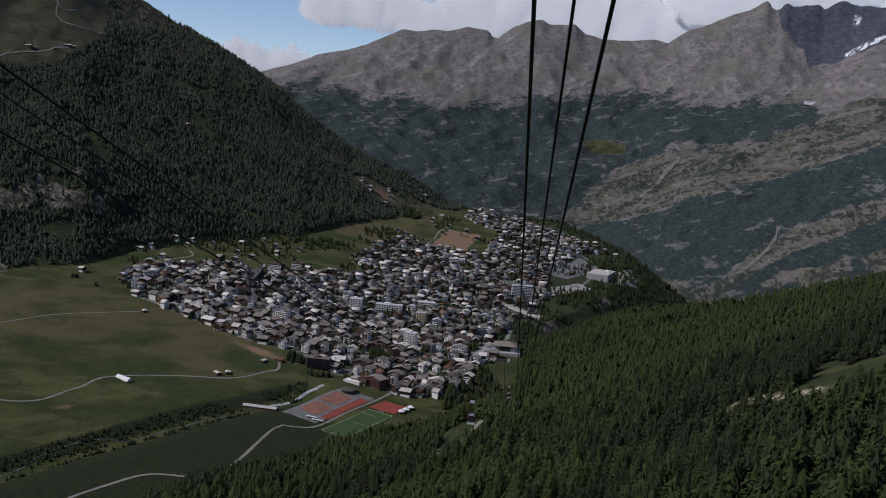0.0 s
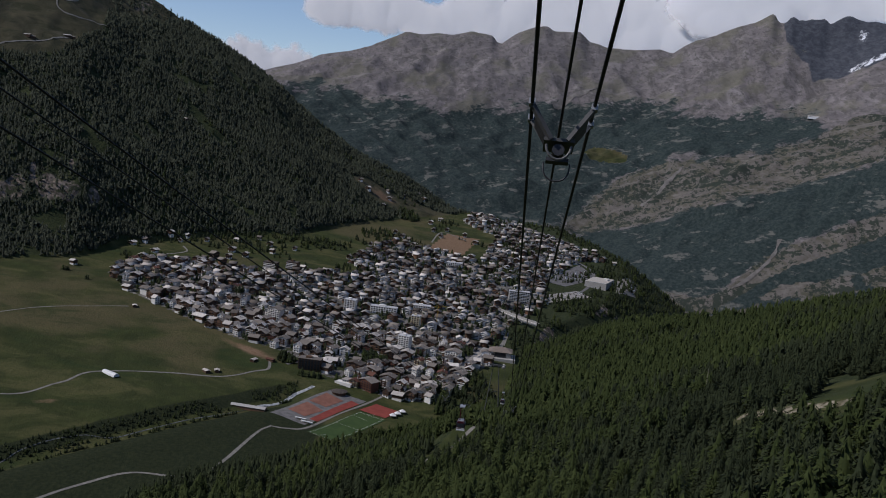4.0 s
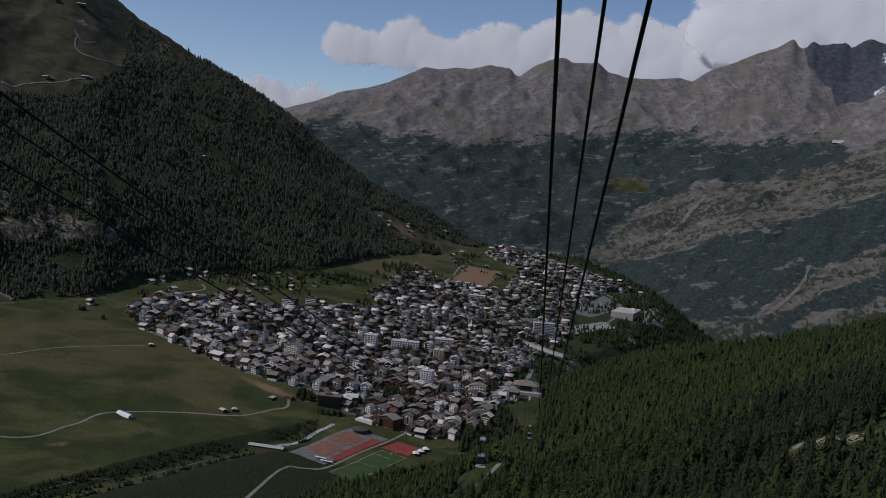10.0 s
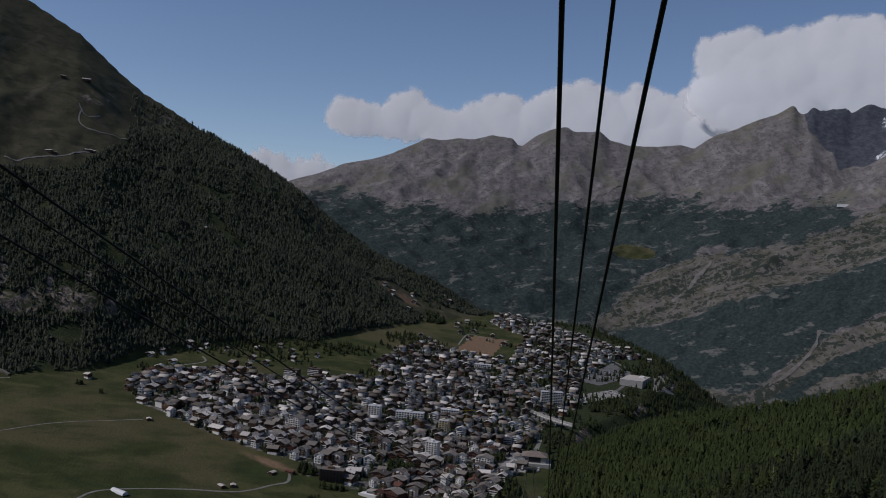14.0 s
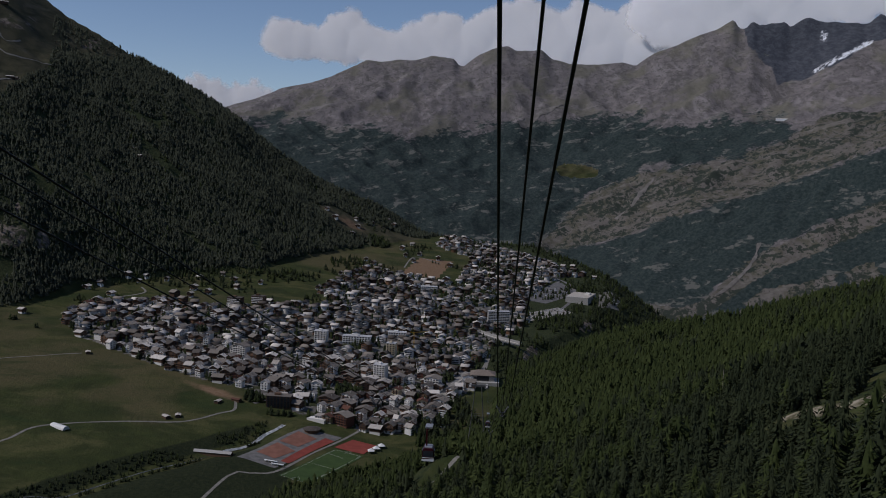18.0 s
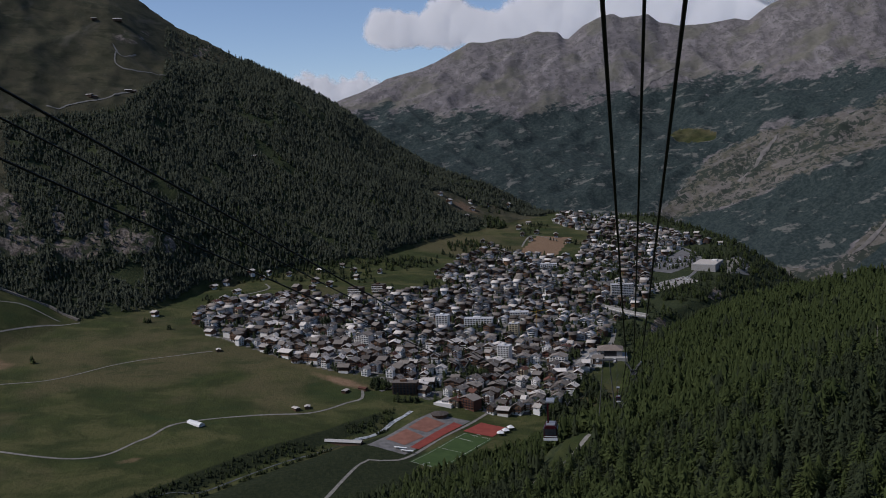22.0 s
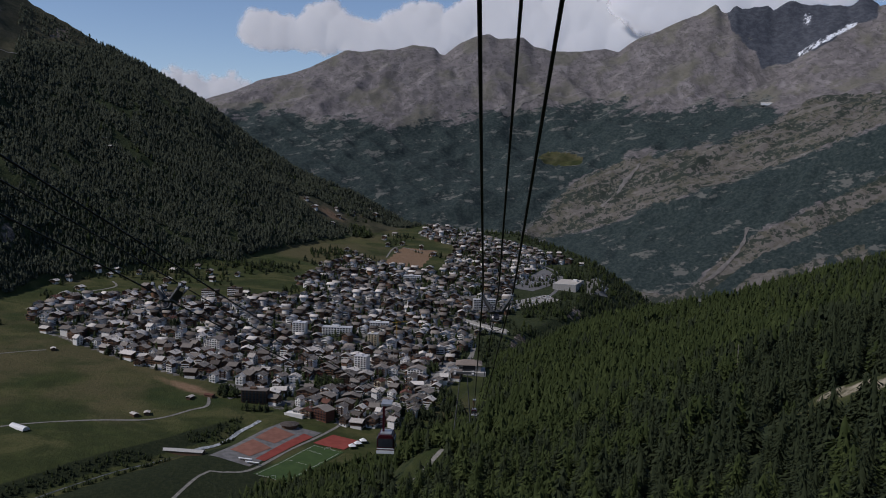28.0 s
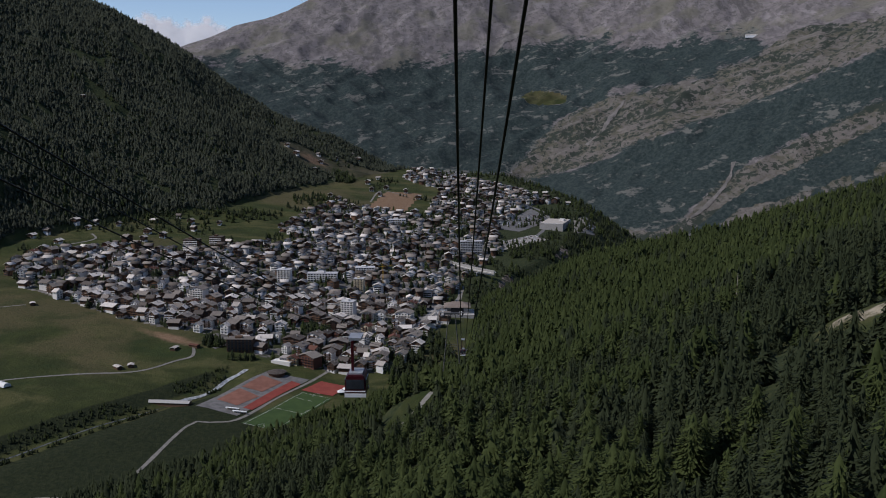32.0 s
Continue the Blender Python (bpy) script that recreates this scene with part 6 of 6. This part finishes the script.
def rope(name, side, drop, r, label):
    bm = bmesh.new()
    ys = [-40 + 10 * i for i in range(24)] + [200 + 24 * i for i in range(27)]
    rings = []
    for y in ys:
        x, z = rope_line(y)
        rings.append([bm.verts.new((x + side + r * math.cos(a), y, z - drop + r * math.sin(a))) for a in [2 * math.pi * k / 8 for k in range(8)]])
    for a, b in zip(rings, rings[1:]):
        for k in range(8):
            bm.faces.new((a[k], a[(k + 1) % 8], b[(k + 1) % 8], b[k]))
    ob = part(name, bm, M_ROPE, None)
    ob.data.polygons.foreach_set("use_smooth", [True] * len(ob.data.polygons))
    tagged(ob, label, "cable", group="ropeway cables")


for name, side, drop, thick in (("track_rope", -0.55, 0.0, 0.034), ("track_rope", 0.55, 0.0, 0.034), ("haul_rope", 0.0, 0.12, 0.026),
                                ("track_rope", -13.9, -0.72, 0.034), ("track_rope", -12.3, -1.35, 0.034), ("haul_rope", -13.1, -1.2, 0.026)):
    rope(name, side, drop, thick, "black steel %s of the cable car" % name.replace("_", " "))


def carrier_kind():
    """A rope carrier: two arms clamped to the track ropes and a roller box for the haul rope."""
    top = tagged(new("rope_carrier"), "V-shaped steel rope carrier clamped on the track ropes", "rope carrier", group="rope carriers")
    for s in (-1, 1):
        for y in (-0.42, 0.42):
            arm = part("arm", square_beam(bmesh.new(), (s * 0.55, y, -0.02), (s * 0.15, y * 0.8, -0.62), 0.14, 0.07), M_WEATHERED, top, "pale steel arm")
            part("clamp", square_beam(bmesh.new(), (s * 0.55, y - 0.09, 0), (s * 0.55, y + 0.09, 0), 0.11, 0.11), M_STEEL, arm, "pale clamp")
        part("side_plate", square_beam(bmesh.new(), (s * 0.46, 0, -0.2), (s * 0.2, 0, -0.62), 0.62, 0.025), M_DARK, top)
        bm = beam(bmesh.new(), (s * 0.5, 0.42, 0.02), (s * 0.14, 0.4, -0.34), 0.02, 5)
        beam(bm, (s * 0.14, 0.4, -0.34), (s * 0.22, 0.4, -0.5), 0.02, 5)
        beam(bm, (s * 0.36, 0.41, -0.12), (s * 0.3, 0.41, -0.28), 0.016, 5)
        part("ladder_bar", bm, M_DARK, top)
    part("cross_plate", one_box(-0.27, 0.27, -0.34, 0.34, -0.64, -0.58), M_WEATHERED, top)
    bm = bmesh.new()
    beam(bm, (0, -0.3, -0.78), (0, 0.3, -0.78), 0.11, 12)
    part("roller", bm, M_DARK, top)
    pts = [(0.22 * math.cos(a), 0, -0.72 + 0.26 * math.sin(a)) for a in [math.pi + math.pi * k / 8 for k in range(9)]]
    part("guard_hoop", tube([(p[0], -0.36, p[2]) for p in pts], 0.025, 8), M_WEATHERED, top)
    part("base_plate", one_box(-0.2, 0.2, -0.22, -0.02, -0.97, -0.9), M_DARK, top)
    loop = [(0.23, -0.95)] + [(0.23 * math.cos(a), -1.06 + 0.23 * math.sin(a)) for a in [-math.pi * k / 10 for k in range(11)]] + [(-0.23, -0.95)]
    part("guide_hook", tube([(p, -0.05, q) for p, q in loop], 0.017, 6), M_DARK, top)
    return top


first = carrier_kind()
for k, (y, off, up) in enumerate(((39.4, 0, 0), (192, 0, 0), (43, -13.1, 0.9), (195.5, -13.1, 0.9), (346, 0, 0), (348, -13.1, 0.9))):
    x, z = rope_line(y)
    m = pose(x + off, y, z + up, -18.4 if y < 300 else -15, 0, -7.6)
    if k:
        copy_thing(first, m)
    else:
        first.matrix_basis = m


def cabin_kind():
    """A ropeway cabin, hung under its carriage; the origin lies at the ropes."""
    top = tagged(new("cable_cabin"), "dark red cable car cabin with black windows and white skirt", "cable car", group="cable cabins")
    bm = bmesh.new()
    prof = [(-1.2, -6.7), (1.2, -6.7), (1.25, -6.1), (1.16, -4.5), (0.95, -4.1), (-0.95, -4.1), (-1.16, -4.5), (-1.25, -6.1)]
    a = [bm.verts.new((x, -1.6, z)) for x, z in prof]
    b = [bm.verts.new((x, 1.6, z)) for x, z in prof]
    for i in range(len(prof)):
        j = (i + 1) % len(prof)
        bm.faces.new((a[i], a[j], b[j], b[i]))
    bm.faces.new(a)
    bm.faces.new(b[::-1])
    bmesh.ops.recalc_face_normals(bm, faces=bm.faces)
    bmesh.ops.bevel(bm, geom=bm.edges[:], offset=0.1, segments=2, affect="EDGES")
    body = part("body", bm, M_RED, top)
    for y in (-1.64, 1.64):
        part("end_window", one_box(-1.05, 1.05, y - 0.02, y + 0.02, -5.75, -4.6), M_GLASS, body, "dark end window")
        part("skirt", one_box(-1.27, 1.27, y - 0.06, y + 0.06, -6.74, -6.3), M_WHITE, body, "white bumper skirt")
        part("trim", one_box(-1.2, 1.2, y - 0.04, y + 0.04, -6.08, -5.98), M_WHITE, body, "white trim line")
    for s in (-1, 1):
        part("side_window", one_box(s * 1.23 - 0.05, s * 1.23 + 0.05, -1.3, 1.3, -5.8, -4.7), M_GLASS, body)
    bm = square_beam(bmesh.new(), (-0.45, 0, -4.1), (-0.45, 0, -0.4), 0.3, 0.4)
    square_beam(bm, (-0.45, 0, -0.5), (0.1, 0, -0.1), 0.3, 0.4)
    part("hanger", bm, M_RED, top, "dark red hanger arm")
    part("roof_rack", one_box(-0.8, 0.8, -1.2, 1.2, -4.1, -3.95), M_STEEL, top)
    car = part("carriage", one_box(-0.75, 0.75, -1.3, 1.3, 0.05, 0.35), M_STEEL, top)
    for s in (-0.55, 0.55):
        for y in (-1.0, -0.35, 0.35, 1.0):
            part("wheel", beam(bmesh.new(), (s - 0.06, y, 0.12), (s + 0.06, y, 0.12), 0.16, 12), M_DARK, car)
    return top


a_cabin = cabin_kind()
x, z = rope_line(288)
a_cabin.matrix_basis = pose(x - 13.1, 288, z + 0.4, 0, 0, -7)
x, z = rope_line(575)
copy_thing(a_cabin, pose(x, 575, z, 0, 0, -7))


def support_tower():
    """Lattice support of the ropeway: splayed legs, bracing, head beam with saddles."""
    top = tagged(new("ropeway_tower"), "slender galvanised steel ropeway tower in the wood", "tower")
    g = level(90, 820) - 2
    H = 190.0
    feet = [(-7.5, -5), (7.5, -5), (7.5, 5), (-7.5, 5)]
    heads = [(-2.4, -1.2), (2.4, -1.2), (2.4, 1.2), (-2.4, 1.2)]
    for (fx, fy), (hx, hy) in zip(feet, heads):
        part("leg", beam(bmesh.new(), (fx, fy, g), (hx, hy, H), 0.4, 8, 0.28), M_WEATHERED, top)
    for k in range(1, 5):
        t = k / 5
        p = [((1 - t) * fx + t * hx, (1 - t) * fy + t * hy, g + (H - g) * t) for (fx, fy), (hx, hy) in zip(feet, heads)]
        if k % 2:
            for i in range(4):
                part("brace", beam(bmesh.new(), p[i], p[(i + 1) % 4], 0.09, 6), M_WEATHERED, top)
        low = [((1 - t + 0.2) * fx + (t - 0.2) * hx, (1 - t + 0.2) * fy + (t - 0.2) * hy, g + (H - g) * (t - 0.2)) for (fx, fy), (hx, hy) in zip(feet, heads)]
        for i in (0, 2):
            part("diagonal", beam(bmesh.new(), low[i], p[(i + 1) % 4], 0.07, 5), M_WEATHERED, top)
    part("head_beam", square_beam(bmesh.new(), (-8.5, 0, H + 0.5), (8.5, 0, H + 0.5), 1.2, 1.4), M_WEATHERED, top)
    for s in (-6.5, 6.5):
        part("saddle", square_beam(bmesh.new(), (s, -6, H + 0.6), (s, 6, H + 0.6), 1.6, 0.5), M_CONCRETE, top, "pale rope saddle")
        part("platform", one_box(s - 1.6, s + 1.6, -5, 5, H - 0.6, H - 0.4), M_WEATHERED, top)
    top.matrix_basis = pose(92, 822, 0, 0, 0, -7)


support_tower()
